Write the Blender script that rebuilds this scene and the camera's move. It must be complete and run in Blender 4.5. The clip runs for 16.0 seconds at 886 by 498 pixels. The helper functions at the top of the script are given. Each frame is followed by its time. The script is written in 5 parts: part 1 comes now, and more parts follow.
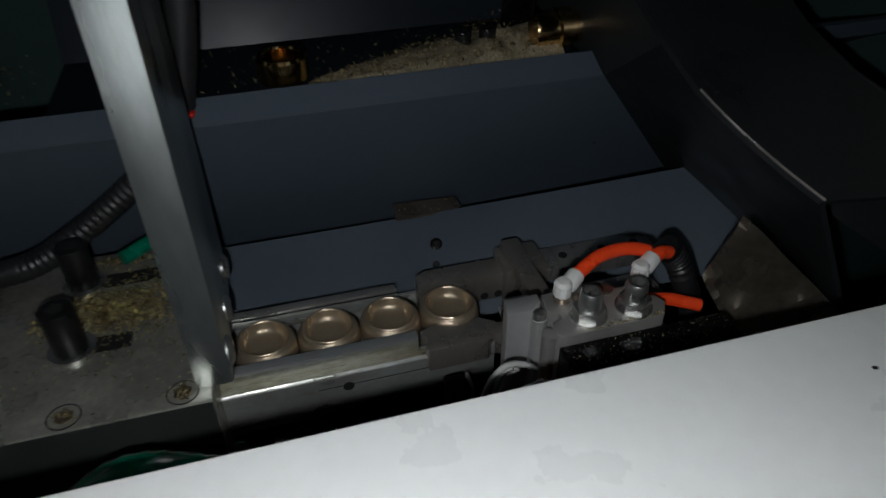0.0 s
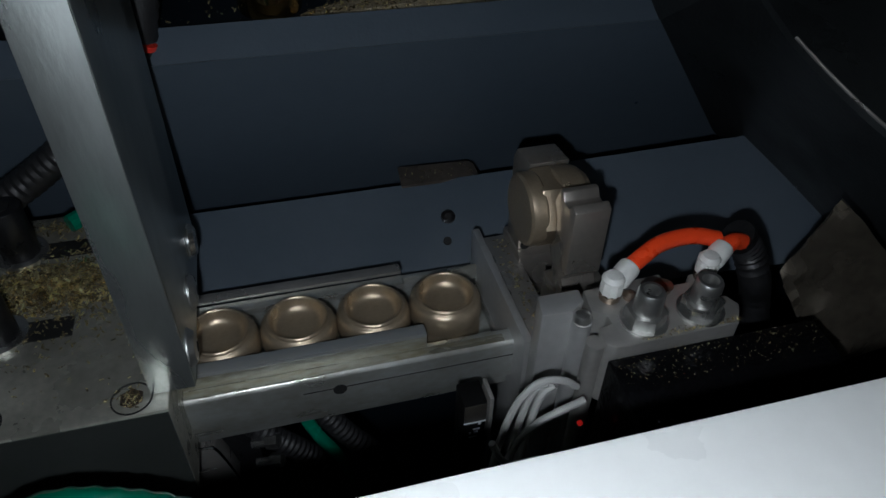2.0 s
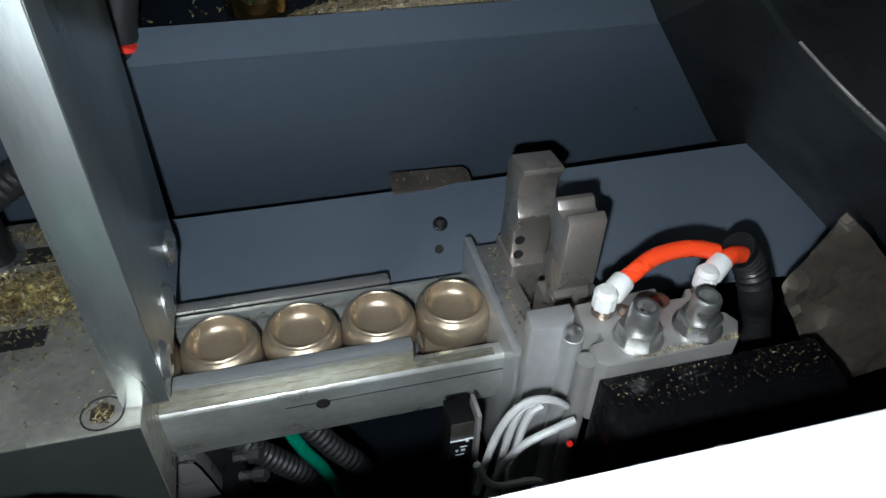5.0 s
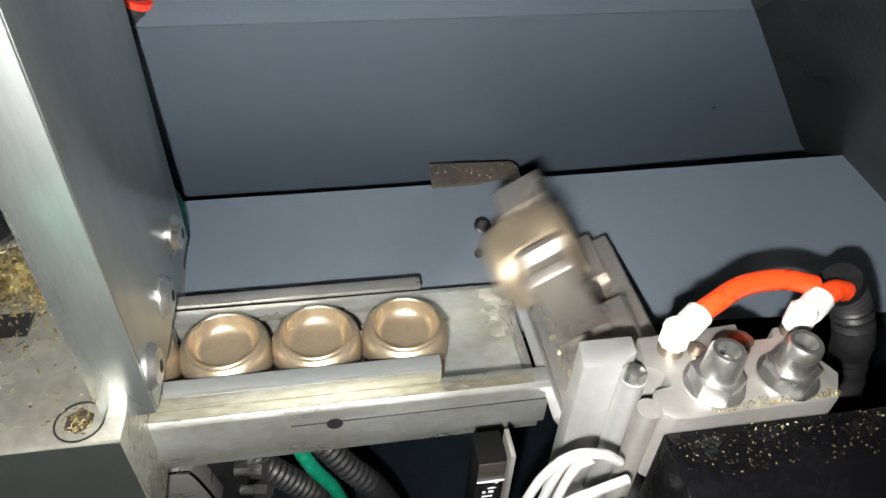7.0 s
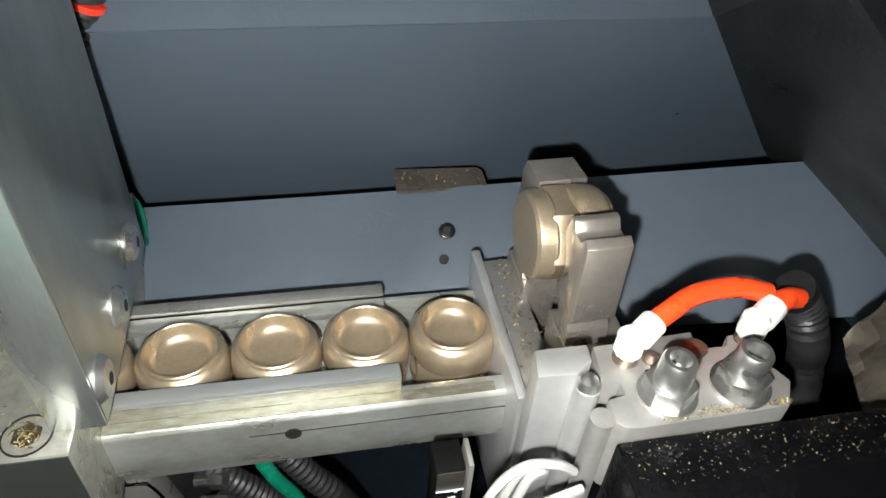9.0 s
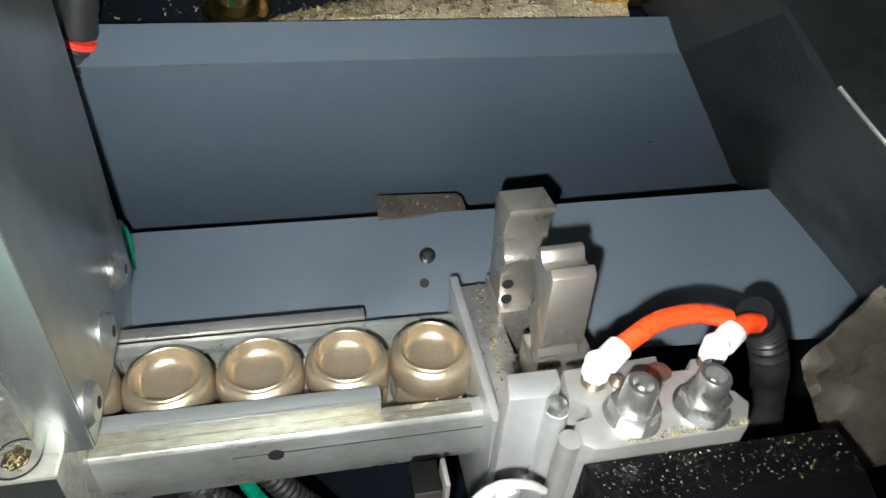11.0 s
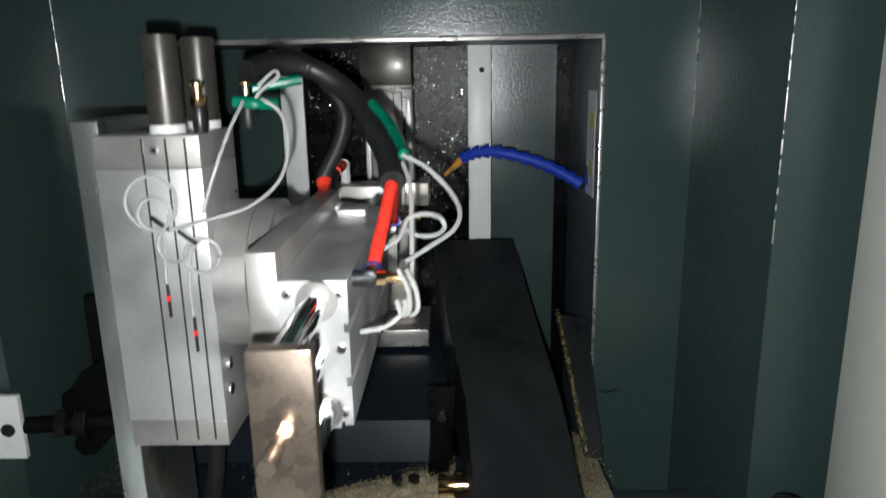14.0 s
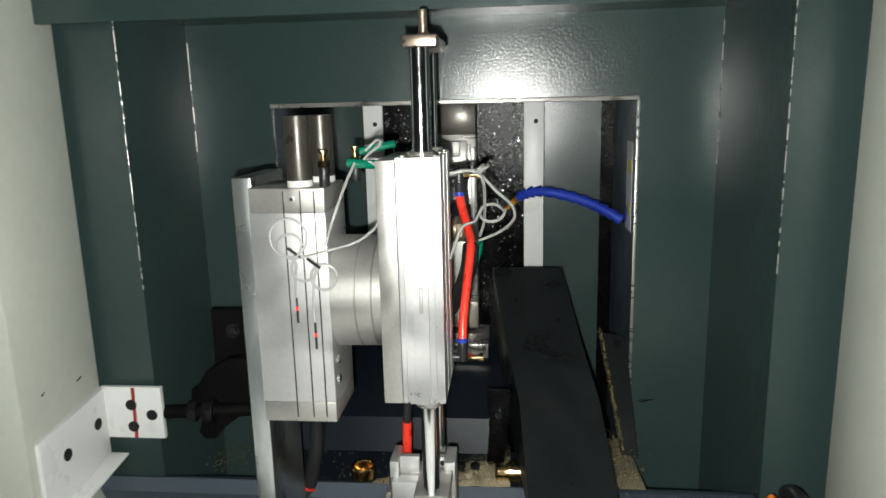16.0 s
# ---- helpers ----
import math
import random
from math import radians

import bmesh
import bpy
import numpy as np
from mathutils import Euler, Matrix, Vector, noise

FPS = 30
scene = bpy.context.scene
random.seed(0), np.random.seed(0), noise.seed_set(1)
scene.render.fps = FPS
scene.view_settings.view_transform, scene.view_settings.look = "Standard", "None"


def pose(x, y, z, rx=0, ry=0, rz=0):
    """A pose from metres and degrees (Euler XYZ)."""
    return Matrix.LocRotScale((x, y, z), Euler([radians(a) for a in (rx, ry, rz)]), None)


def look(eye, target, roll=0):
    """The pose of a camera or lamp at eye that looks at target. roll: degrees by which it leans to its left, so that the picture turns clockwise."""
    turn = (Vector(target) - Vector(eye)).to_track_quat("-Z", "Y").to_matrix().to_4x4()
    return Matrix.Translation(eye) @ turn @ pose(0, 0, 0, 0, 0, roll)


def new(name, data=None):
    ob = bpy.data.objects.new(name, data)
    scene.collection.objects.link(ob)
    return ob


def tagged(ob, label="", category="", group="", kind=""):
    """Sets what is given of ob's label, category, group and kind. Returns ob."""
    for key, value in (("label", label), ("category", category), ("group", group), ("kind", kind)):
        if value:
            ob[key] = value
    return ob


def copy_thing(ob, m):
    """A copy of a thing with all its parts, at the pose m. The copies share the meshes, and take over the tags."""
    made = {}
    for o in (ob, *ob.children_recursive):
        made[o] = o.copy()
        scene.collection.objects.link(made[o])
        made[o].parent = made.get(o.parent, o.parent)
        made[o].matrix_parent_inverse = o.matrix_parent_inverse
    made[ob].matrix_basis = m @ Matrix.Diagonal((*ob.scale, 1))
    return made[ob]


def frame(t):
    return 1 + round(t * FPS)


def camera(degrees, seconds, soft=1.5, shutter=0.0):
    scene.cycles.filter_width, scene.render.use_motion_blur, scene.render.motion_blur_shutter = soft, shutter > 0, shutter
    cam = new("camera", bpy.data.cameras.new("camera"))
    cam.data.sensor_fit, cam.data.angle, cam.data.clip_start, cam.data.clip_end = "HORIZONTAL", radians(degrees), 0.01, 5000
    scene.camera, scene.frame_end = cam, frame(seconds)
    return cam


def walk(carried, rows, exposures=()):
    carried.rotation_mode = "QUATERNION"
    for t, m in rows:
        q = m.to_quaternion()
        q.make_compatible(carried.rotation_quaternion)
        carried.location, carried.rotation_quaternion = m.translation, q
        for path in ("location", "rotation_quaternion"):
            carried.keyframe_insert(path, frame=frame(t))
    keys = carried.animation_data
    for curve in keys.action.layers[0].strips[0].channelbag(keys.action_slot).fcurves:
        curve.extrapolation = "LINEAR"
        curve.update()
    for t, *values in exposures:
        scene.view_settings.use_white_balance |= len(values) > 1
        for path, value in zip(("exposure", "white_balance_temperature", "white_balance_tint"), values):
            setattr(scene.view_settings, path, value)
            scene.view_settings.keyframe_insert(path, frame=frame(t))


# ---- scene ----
cam = camera(65.2, 16.0, soft=1.5, shutter=0.5)
PATH = [
    (0, (0.028, 0.027, 1.268), (0.453, 1.562, 0.058), -0.6),
    (0.5, (0.032, 0.067, 1.243), (0.512, 1.535, -0.028), 1.0),
    (1, (0.024, 0.071, 1.229), (0.45, 1.517, -0.086), 1.5),
    (1.5, (0.036, 0.087, 1.225), (0.492, 1.533, -0.079), 1.9),
    (2, (0.036, 0.094, 1.228), (0.453, 1.556, -0.072), 1.6),
    (2.5, (0.035, 0.095, 1.225), (0.434, 1.547, -0.091), 1.2),
    (3, (0.037, 0.094, 1.224), (0.443, 1.546, -0.089), 1.5),
    (3.5, (0.038, 0.092, 1.227), (0.449, 1.553, -0.075), 1.8),
    (4, (0.039, 0.092, 1.229), (0.454, 1.559, -0.065), 1.7),
    (6.5, (0.057, 0.136, 1.203), (0.382, 1.615, -0.103), 2.6),
    (7, (0.056, 0.141, 1.199), (0.346, 1.615, -0.122), 2.9),
    (7.5, (0.057, 0.141, 1.202), (0.346, 1.617, -0.116), 2.7),
    (8, (0.065, 0.144, 1.2), (0.396, 1.611, -0.118), 3.6),
    (10.5, (0.066, 0.139, 1.206), (0.419, 1.618, -0.092), 4.5),
    (11, (0.068, 0.136, 1.212), (0.447, 1.625, -0.067), 4.8),
    (11.5, (0.066, 0.109, 1.219), (0.465, 1.602, -0.051), 4.6),
    (12, (0.054, 0.061, 1.249), (0.437, 1.613, 0.047), 3.7),
    (12.5, (0.047, -0.005, 1.31), (0.425, 1.663, 0.273), 2.6),
    (13, (0.061, -0.141, 1.368), (0.397, 1.732, 0.752), 3.6),
    (13.5, (0.129, -0.194, 1.438), (0.255, 1.743, 0.954), 2.2),
    (14, (0.239, -0.189, 1.521), (0.2, 1.751, 1.035), -1.0),
    (14.5, (0.254, -0.2, 1.545), (0.164, 1.748, 1.099), -2.3),
    (15, (0.225, -0.226, 1.546), (0.084, 1.715, 1.087), -1.9),
    (15.5, (0.227, -0.271, 1.553), (0.061, 1.674, 1.121), -1.6),
    (16, (0.239, -0.346, 1.559), (0.039, 1.602, 1.15), -1.4),
]
EXPOSURES = [(0.0, -2.45, 5950, 10), (0.6, -2.7, 5800, 9), (1.0, -2.82, 5750, 9), (1.6, -3.0, 5650, 9), (2.5, -2.35, 5600, 9), (4.2, -1.8, 5600, 8), (6.3, -0.3, 6000, 8), (7.0, -0.25, 6500, 11), (8.2, -0.4, 6600, 11), (10.3, -0.5, 5900, 5), (11.2, -0.2, 6300, 9), (11.5, 0.0, 6500, 10), (12.0, -0.2, 6250, 8), (12.5, -0.5, 6200, 7), (13.0, 0.1, 6050, 7), (13.5, 0.2, 6000, 8), (14.0, 0.5, 6050, 9), (15.0, 1.0, 6150, 8), (16.0, 1.3, 6400, 6)]
walk(cam, [(t, look(eye, target, roll)) for t, eye, target, roll in PATH], EXPOSURES)

# ---- light: the torch beside the lens, and a dim workshop ----
world = bpy.data.worlds.new("world")
scene.world = world
world.use_nodes = True
world.node_tree.nodes["Background"].inputs[0].default_value = (0.85, 0.95, 1.0, 1)
world.node_tree.nodes["Background"].inputs[1].default_value = 0.005
TORCH = 20000.0


# ---- materials ----
def mat(name, col, rough=0.5, metal=0.0, scale=30.0, var=0.25, bump=0.0, bscale=None, rvar=0.15, col2=None, spec=0.5, coat=0.0, stretch=None, island=0.0):
    m = bpy.data.materials.new(name)
    m.use_nodes = True
    nt = m.node_tree
    b = nt.nodes["Principled BSDF"]
    b.inputs["Metallic"].default_value = metal
    b.inputs["Specular IOR Level"].default_value = spec
    b.inputs["Coat Weight"].default_value = coat
    tc = nt.nodes.new("ShaderNodeTexCoord")
    mp = nt.nodes.new("ShaderNodeMapping")
    nt.links.new(tc.outputs["Object"], mp.inputs[0])
    if stretch:
        mp.inputs["Scale"].default_value = stretch
    n1 = nt.nodes.new("ShaderNodeTexNoise")
    n1.inputs["Scale"].default_value = scale
    n1.inputs["Detail"].default_value = 6
    n2 = nt.nodes.new("ShaderNodeTexNoise")
    n2.inputs["Scale"].default_value = scale * 9
    n2.inputs["Detail"].default_value = 4
    nt.links.new(mp.outputs[0], n1.inputs["Vector"])
    nt.links.new(mp.outputs[0], n2.inputs["Vector"])
    mix = nt.nodes.new("ShaderNodeMath")
    mix.operation = "MULTIPLY_ADD"
    mix.inputs[1].default_value = 0.45
    nt.links.new(n2.outputs[0], mix.inputs[0])
    sc = nt.nodes.new("ShaderNodeMath")
    sc.operation = "MULTIPLY"
    sc.inputs[1].default_value = 0.55
    nt.links.new(n1.outputs[0], sc.inputs[0])
    nt.links.new(sc.outputs[0], mix.inputs[2])
    ramp = nt.nodes.new("ShaderNodeValToRGB")
    c2 = col2 or tuple(min(1, c * (1 + var)) for c in col)
    c1 = col if col2 else tuple(c * (1 - var) for c in col)
    ramp.color_ramp.elements[0].position, ramp.color_ramp.elements[1].position = 0.33, 0.67
    ramp.color_ramp.elements[0].color, ramp.color_ramp.elements[1].color = (*c1, 1), (*c2, 1)
    nt.links.new(mix.outputs[0], ramp.inputs[0])
    out = ramp.outputs[0]
    if island:
        geo = nt.nodes.new("ShaderNodeNewGeometry")
        hsv = nt.nodes.new("ShaderNodeHueSaturation")
        mr = nt.nodes.new("ShaderNodeMapRange")
        mr.inputs[3].default_value, mr.inputs[4].default_value = 1 - island, 1 + island
        nt.links.new(geo.outputs["Random Per Island"], mr.inputs[0])
        nt.links.new(mr.outputs[0], hsv.inputs["Value"])
        nt.links.new(out, hsv.inputs["Color"])
        out = hsv.outputs[0]
    nt.links.new(out, b.inputs["Base Color"])
    rr = nt.nodes.new("ShaderNodeMapRange")
    rr.inputs[3].default_value, rr.inputs[4].default_value = max(0.02, rough - rvar), min(1, rough + rvar)
    rr.inputs[1].default_value, rr.inputs[2].default_value = 0.3, 0.7
    nt.links.new(n1.outputs[0], rr.inputs[0])
    nt.links.new(rr.outputs[0], b.inputs["Roughness"])
    if bump:
        n3 = nt.nodes.new("ShaderNodeTexNoise")
        n3.inputs["Scale"].default_value = bscale or scale * 20
        n3.inputs["Detail"].default_value = 3
        nt.links.new(mp.outputs[0], n3.inputs["Vector"])
        bp = nt.nodes.new("ShaderNodeBump")
        bp.inputs["Strength"].default_value = bump
        bp.inputs["Distance"].default_value = 0.002
        nt.links.new(n3.outputs[0], bp.inputs["Height"])
        nt.links.new(bp.outputs[0], b.inputs["Normal"])
    return m


def glow(name, col, strength):
    m = bpy.data.materials.new(name)
    m.use_nodes = True
    nt = m.node_tree
    nt.nodes.clear()
    e = nt.nodes.new("ShaderNodeEmission")
    e.inputs[0].default_value, e.inputs[1].default_value = (*col, 1), strength
    o = nt.nodes.new("ShaderNodeOutputMaterial")
    nt.links.new(e.outputs[0], o.inputs[0])
    return m


M_GUARD = mat("blue_grey_paint", (0.060, 0.078, 0.100), 0.42, 0, 12, 0.06, 0.06, 500)
M_FACADE = mat("dark_green_grey_paint", (0.034, 0.057, 0.054), 0.22, 0, 9, 0.07, 0.16, 300, 0.03, spec=0.6)
M_CHUTE = mat("oily_black_paint", (0.014, 0.016, 0.017), 0.38, 0, 20, 0.3, 0.1, 400, spec=0.35)
M_BLACKPAINT = mat("oily_black_steel", (0.003, 0.003, 0.0035), 0.2, 0, 30, 0.4, 0.25, 300, 0.05, spec=0.12)
M_WHITE = mat("white_powder_paint", (0.84, 0.85, 0.83), 0.36, 0, 14, 0.03, 0.02, 700)
M_CREAM = mat("off_white_paint", (0.60, 0.62, 0.55), 0.45, 0, 9, 0.05, 0.05, 600)
M_ALU = mat("anodised_aluminium", (0.62, 0.62, 0.61), 0.42, 0.75, 25, 0.07, 0.05, 900)
M_ALUD = mat("grey_aluminium_cap", (0.42, 0.41, 0.385), 0.45, 0.7, 30, 0.1, 0.05, 900)
M_STEEL = mat("machined_steel", (0.43, 0.415, 0.39), 0.33, 0.78, 30, 0.11, 0.06, 300, 0.14, stretch=(1, 1, 4))
M_ZINC = mat("stained_zinc_steel", (0.50, 0.49, 0.42), 0.34, 0.80, 26, 0.3, 0.12, 260, 0.14, col2=(0.70, 0.73, 0.71), stretch=(0.7, 1.4, 1.4))
M_GREASE = mat("yellow_grease", (0.20, 0.175, 0.10), 0.33, 0.6, 30, 0.4, 0.2, 300, 0.12, col2=(0.47, 0.48, 0.44), stretch=(0.5, 1.6, 1.6))
M_GUIDE = mat("blue_grey_guide_steel", (0.34, 0.37, 0.385), 0.36, 0.6, 22, 0.25, 0.1, 400, 0.12, col2=(0.40, 0.395, 0.36), stretch=(0.5, 1.6, 1.6))
M_JET = mat("jet_black_oily_steel", (0.006, 0.006, 0.006), 0.42, 0, 40, 0.3, 0.1, 300, 0.1, spec=0.05)
# paler steel for the column's front, where the torch strikes it
M_LITEDGE = mat("lit_milled_edge", (0.62, 0.66, 0.65), 0.29, 0.90, 20, 0.14, 0.08, 500, 0.1, stretch=(1, 1, 0.3))
M_CRUMPLE = mat("crumpled_bare_steel", (0.27, 0.235, 0.185), 0.27, 0.85, 24, 0.3, 0.4, 45, 0.1)
M_DROP = mat("wet_oil_drop", (0.75, 0.75, 0.73), 0.2, 0.8, 300, 0.2, 0, None, 0.08)
M_PLATE = mat("ground_steel_plate", (0.42, 0.45, 0.435), 0.33, 0.97, 14, 0.16, 0.06, 500, 0.1, stretch=(1, 1, 0.4))
M_CHROME = mat("polished_rod", (0.72, 0.72, 0.72), 0.1, 1.0, 60, 0.05, 0, None, 0.04)
M_BRONZE = mat("oily_bronze_steel", (0.36, 0.29, 0.23), 0.3, 0.9, 40, 0.2, 0.1, 200, 0.1)
M_JAW = mat("jaw_steel", (0.43, 0.395, 0.35), 0.30, 0.80, 30, 0.10, 0.06, 400, 0.08)
M_BRASS = mat("forged_brass", (0.455, 0.372, 0.262), 0.34, 0.75, 70, 0.12, 0.12, 1500, 0.08)
M_BRASSBRIGHT = mat("bright_brass", (0.74, 0.54, 0.27), 0.13, 1.0, 60, 0.1, 0, None, 0.06)
M_CHIPS = mat("brass_chips", (0.86, 0.64, 0.34), 0.27, 0.85, 200, 0.4, 0, None, 0.1, island=0.65)
M_SAND = mat("brass_swarf_bed", (0.40, 0.34, 0.23), 0.55, 0.3, 400, 0.5, 0.9, 900)
M_BOLT = mat("zinc_fitting", (0.60, 0.60, 0.58), 0.28, 0.95, 50, 0.15, 0.05, 500, 0.1)
M_BLACK = mat("black_plastic", (0.016, 0.016, 0.017), 0.4, 0, 40, 0.3, 0.05, 600)
M_RUBBER = mat("black_ribbed_hose", (0.014, 0.014, 0.015), 0.48, 0, 40, 0.3, 0.1, 500)
M_OXIDE = mat("black_oxide_screw", (0.03, 0.03, 0.032), 0.35, 0.7, 50, 0.3)
M_FIT = mat("white_plastic_fitting", (0.66, 0.66, 0.63), 0.5, 0, 80, 0.06)
M_ORANGE = mat("orange_air_tube", (0.85, 0.065, 0.012), 0.33, 0, 60, 0.05, spec=0.5)
M_RED = mat("red_air_tube", (0.80, 0.045, 0.025), 0.3, 0, 60, 0.05)
M_BOX = mat("orange_enclosure", (0.86, 0.24, 0.02), 0.42, 0, 30, 0.06, 0.05, 700)
M_GREEN = mat("green_plastic", (0.004, 0.15, 0.085), 0.22, 0, 40, 0.1)
M_BLUE = mat("blue_coolant_hose", (0.015, 0.045, 0.42), 0.4, 0, 50, 0.1)
M_NOZZLE = mat("amber_nozzle", (0.55, 0.24, 0.015), 0.4, 0, 50, 0.1)
M_WIRE = mat("grey_sensor_cable", (0.38, 0.38, 0.365), 0.45, 0, 60, 0.05)
M_DARK = mat("anthracite_cylinder", (0.062, 0.057, 0.048), 0.38, 0.5, 30, 0.15)
M_YELLOW = mat("yellow_label", (0.55, 0.52, 0.05), 0.5, 0, 40, 0.05)
M_PAPER = mat("white_label", (0.55, 0.57, 0.6), 0.5, 0, 40, 0.05)
M_REDINK = mat("red_marker_line", (0.35, 0.015, 0.015), 0.5, 0, 60, 0.2)
M_HOLE = mat("drilled_hole", (0.006, 0.006, 0.006), 0.7, 0, 60, 0.1)
# near-black colour holds the shade that sill and rail throw on the sump tray
M_TRAYSHADE = mat("shaded_tray_sheet", (0.007, 0.010, 0.014), 0.40, 0, 16, 0.3, 0.12, 60, 0.08, spec=0.10)
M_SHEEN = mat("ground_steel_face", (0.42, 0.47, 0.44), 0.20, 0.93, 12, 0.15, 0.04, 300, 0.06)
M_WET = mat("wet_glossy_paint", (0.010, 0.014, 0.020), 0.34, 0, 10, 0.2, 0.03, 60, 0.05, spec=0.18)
M_TABLE = mat("oily_table_steel", (0.30, 0.295, 0.25), 0.30, 0.7, 30, 0.4, 0.25, 200, 0.14, col2=(0.56, 0.55, 0.48))
M_FLOOR = mat("workshop_floor", (0.16, 0.17, 0.17), 0.6, 0, 3, 0.2)
M_LED = glow("red_indicator", (1.0, 0.03, 0.02), 1.2)
M_TORCH = glow("torch_light", (1.0, 0.985, 0.94), TORCH)

# ---- mesh helpers ----
HOME = {}


def box(bm, x0, x1, y0, y1, z0, z1, bev=0.0):
    r = bmesh.ops.create_cube(bm, size=1.0)
    vs = r["verts"]
    for v in vs:
        v.co = Vector(((x0 + x1) / 2 + v.co.x * (x1 - x0), (y0 + y1) / 2 + v.co.y * (y1 - y0), (z0 + z1) / 2 + v.co.z * (z1 - z0)))
    if bev:
        es = list({e for v in vs for e in v.link_edges})
        bmesh.ops.bevel(bm, geom=es, offset=bev, segments=2, affect="EDGES", profile=0.5)
    return bm


def cyl(bm, p0, p1, r, seg=24, r2=None, bev=0.0):
    p0, p1 = Vector(p0), Vector(p1)
    d = p1 - p0
    m = Matrix.Translation((p0 + p1) / 2) @ d.to_track_quat("Z", "Y").to_matrix().to_4x4()
    res = bmesh.ops.create_cone(bm, cap_ends=True, segments=seg, radius1=r, radius2=r if r2 is None else r2, depth=d.length, matrix=m)
    if bev:
        caps = {f for v in res["verts"] for f in v.link_faces if len(f.verts) > 4}
        es = list({e for f in caps for e in f.edges})
        bmesh.ops.bevel(bm, geom=es, offset=bev, segments=2, affect="EDGES", profile=0.5)
    return bm


def smooth_path(pts, n=8):
    pts = [Vector(p) for p in pts]
    if len(pts) < 3:
        return pts
    out = []
    ext = [pts[0] * 2 - pts[1]] + pts + [pts[-1] * 2 - pts[-2]]
    for i in range(1, len(ext) - 2):
        a, b, c, d = ext[i - 1:i + 3]
        for k in range(n):
            t = k / n
            out.append(0.5 * (2 * b + (c - a) * t + (2 * a - 5 * b + 4 * c - d) * t * t + (3 * b - a - 3 * c + d) * t ** 3))
    return out + [pts[-1]]


def tube(bm, pts, r, seg=10, n=8, ribs=0.0):
    path = smooth_path(pts, n)
    up = Vector((0.13, 0.27, 0.95)).normalized()
    rings = []
    for i, p in enumerate(path):
        d = (path[min(i + 1, len(path) - 1)] - path[max(i - 1, 0)]).normalized()
        s = d.cross(up)
        s = s.normalized() if s.length > 1e-4 else d.orthogonal().normalized()
        up = s.cross(d).normalized()
        rr = r * (1 + (ribs if i % 2 else -ribs))
        rings.append([bm.verts.new(p + (s * math.cos(2 * math.pi * k / seg) + up * math.sin(2 * math.pi * k / seg)) * rr) for k in range(seg)])
    for a, b in zip(rings, rings[1:]):
        for k in range(seg):
            bm.faces.new((a[k], a[(k + 1) % seg], b[(k + 1) % seg], b[k]))
    bm.faces.new(list(reversed(rings[0])))
    bm.faces.new(rings[-1])
    return bm


def lathe(bm, profile, centre, axis="z", seg=40):
    c = Vector(centre)
    rings = []
    for r, h in profile:
        ring = []
        for k in range(seg):
            a = 2 * math.pi * k / seg
            u, v = r * math.cos(a), r * math.sin(a)
            ring.append(bm.verts.new(c + (Vector((u, v, h)) if axis == "z" else Vector((h, u, v)) if axis == "x" else Vector((u, h, v)))))
        rings.append(ring)
    for a, b in zip(rings, rings[1:]):
        for k in range(seg):
            bm.faces.new((a[k], a[(k + 1) % seg], b[(k + 1) % seg], b[k]))
    bm.faces.new(rings[0][::-1])
    bm.faces.new(rings[-1])
    bmesh.ops.recalc_face_normals(bm, faces=bm.faces)
    return bm


def prism(bm, poly, axis, a0, a1, bev=0.0):
    """A polygon in the plane across the axis, drawn out from a0 to a1."""
    def at(u, v, a):
        return Vector((a, u, v)) if axis == "x" else Vector((u, a, v)) if axis == "y" else Vector((u, v, a))
    lo, hi = [bm.verts.new(at(u, v, a0)) for u, v in poly], [bm.verts.new(at(u, v, a1)) for u, v in poly]
    n = len(poly)
    fs = [bm.faces.new(lo), bm.faces.new(hi[::-1])] + [bm.faces.new((lo[i], lo[(i + 1) % n], hi[(i + 1) % n], hi[i])) for i in range(n)]
    bmesh.ops.recalc_face_normals(bm, faces=fs)
    if bev:
        bmesh.ops.bevel(bm, geom=list({e for f in fs for e in f.edges}), offset=bev, segments=2, affect="EDGES", profile=0.5)
    return bm


def sheet(bm, rows, thick):
    """A bent sheet: rows of points, given thickness along its normals."""
    vs = [[bm.verts.new(p) for p in row] for row in rows]
    fs = [bm.faces.new((vs[i][j], vs[i][j + 1], vs[i + 1][j + 1], vs[i + 1][j])) for i in range(len(vs) - 1) for j in range(len(vs[0]) - 1)]
    bmesh.ops.recalc_face_normals(bm, faces=fs)
    bmesh.ops.solidify(bm, geom=fs, thickness=thick)
    return bm


def mesh_of(name, bm, material, shift=None):
    if shift is not None:
        bmesh.ops.translate(bm, verts=bm.verts, vec=-Vector(shift))
    me = bpy.data.meshes.new(name)
    for f in bm.faces:
        f.smooth = True
    bm.to_mesh(me)
    bm.free()
    me.materials.append(material)
    me.set_sharp_from_angle(angle=radians(32))
    return me


def thing(name, loc, label, category, group="", kind=""):
    ob = new(name)
    ob.empty_display_size = 0.01
    ob.location = loc
    HOME[ob.name] = Vector(loc)
    return tagged(ob, label, category, group, kind)


def part(name, bm, material, parent, label=""):
    home = HOME[parent.name]
    ob = new(name, mesh_of(name, bm, material, home))
    ob.parent = parent
    HOME[ob.name] = home
    return tagged(ob, label) if label else ob


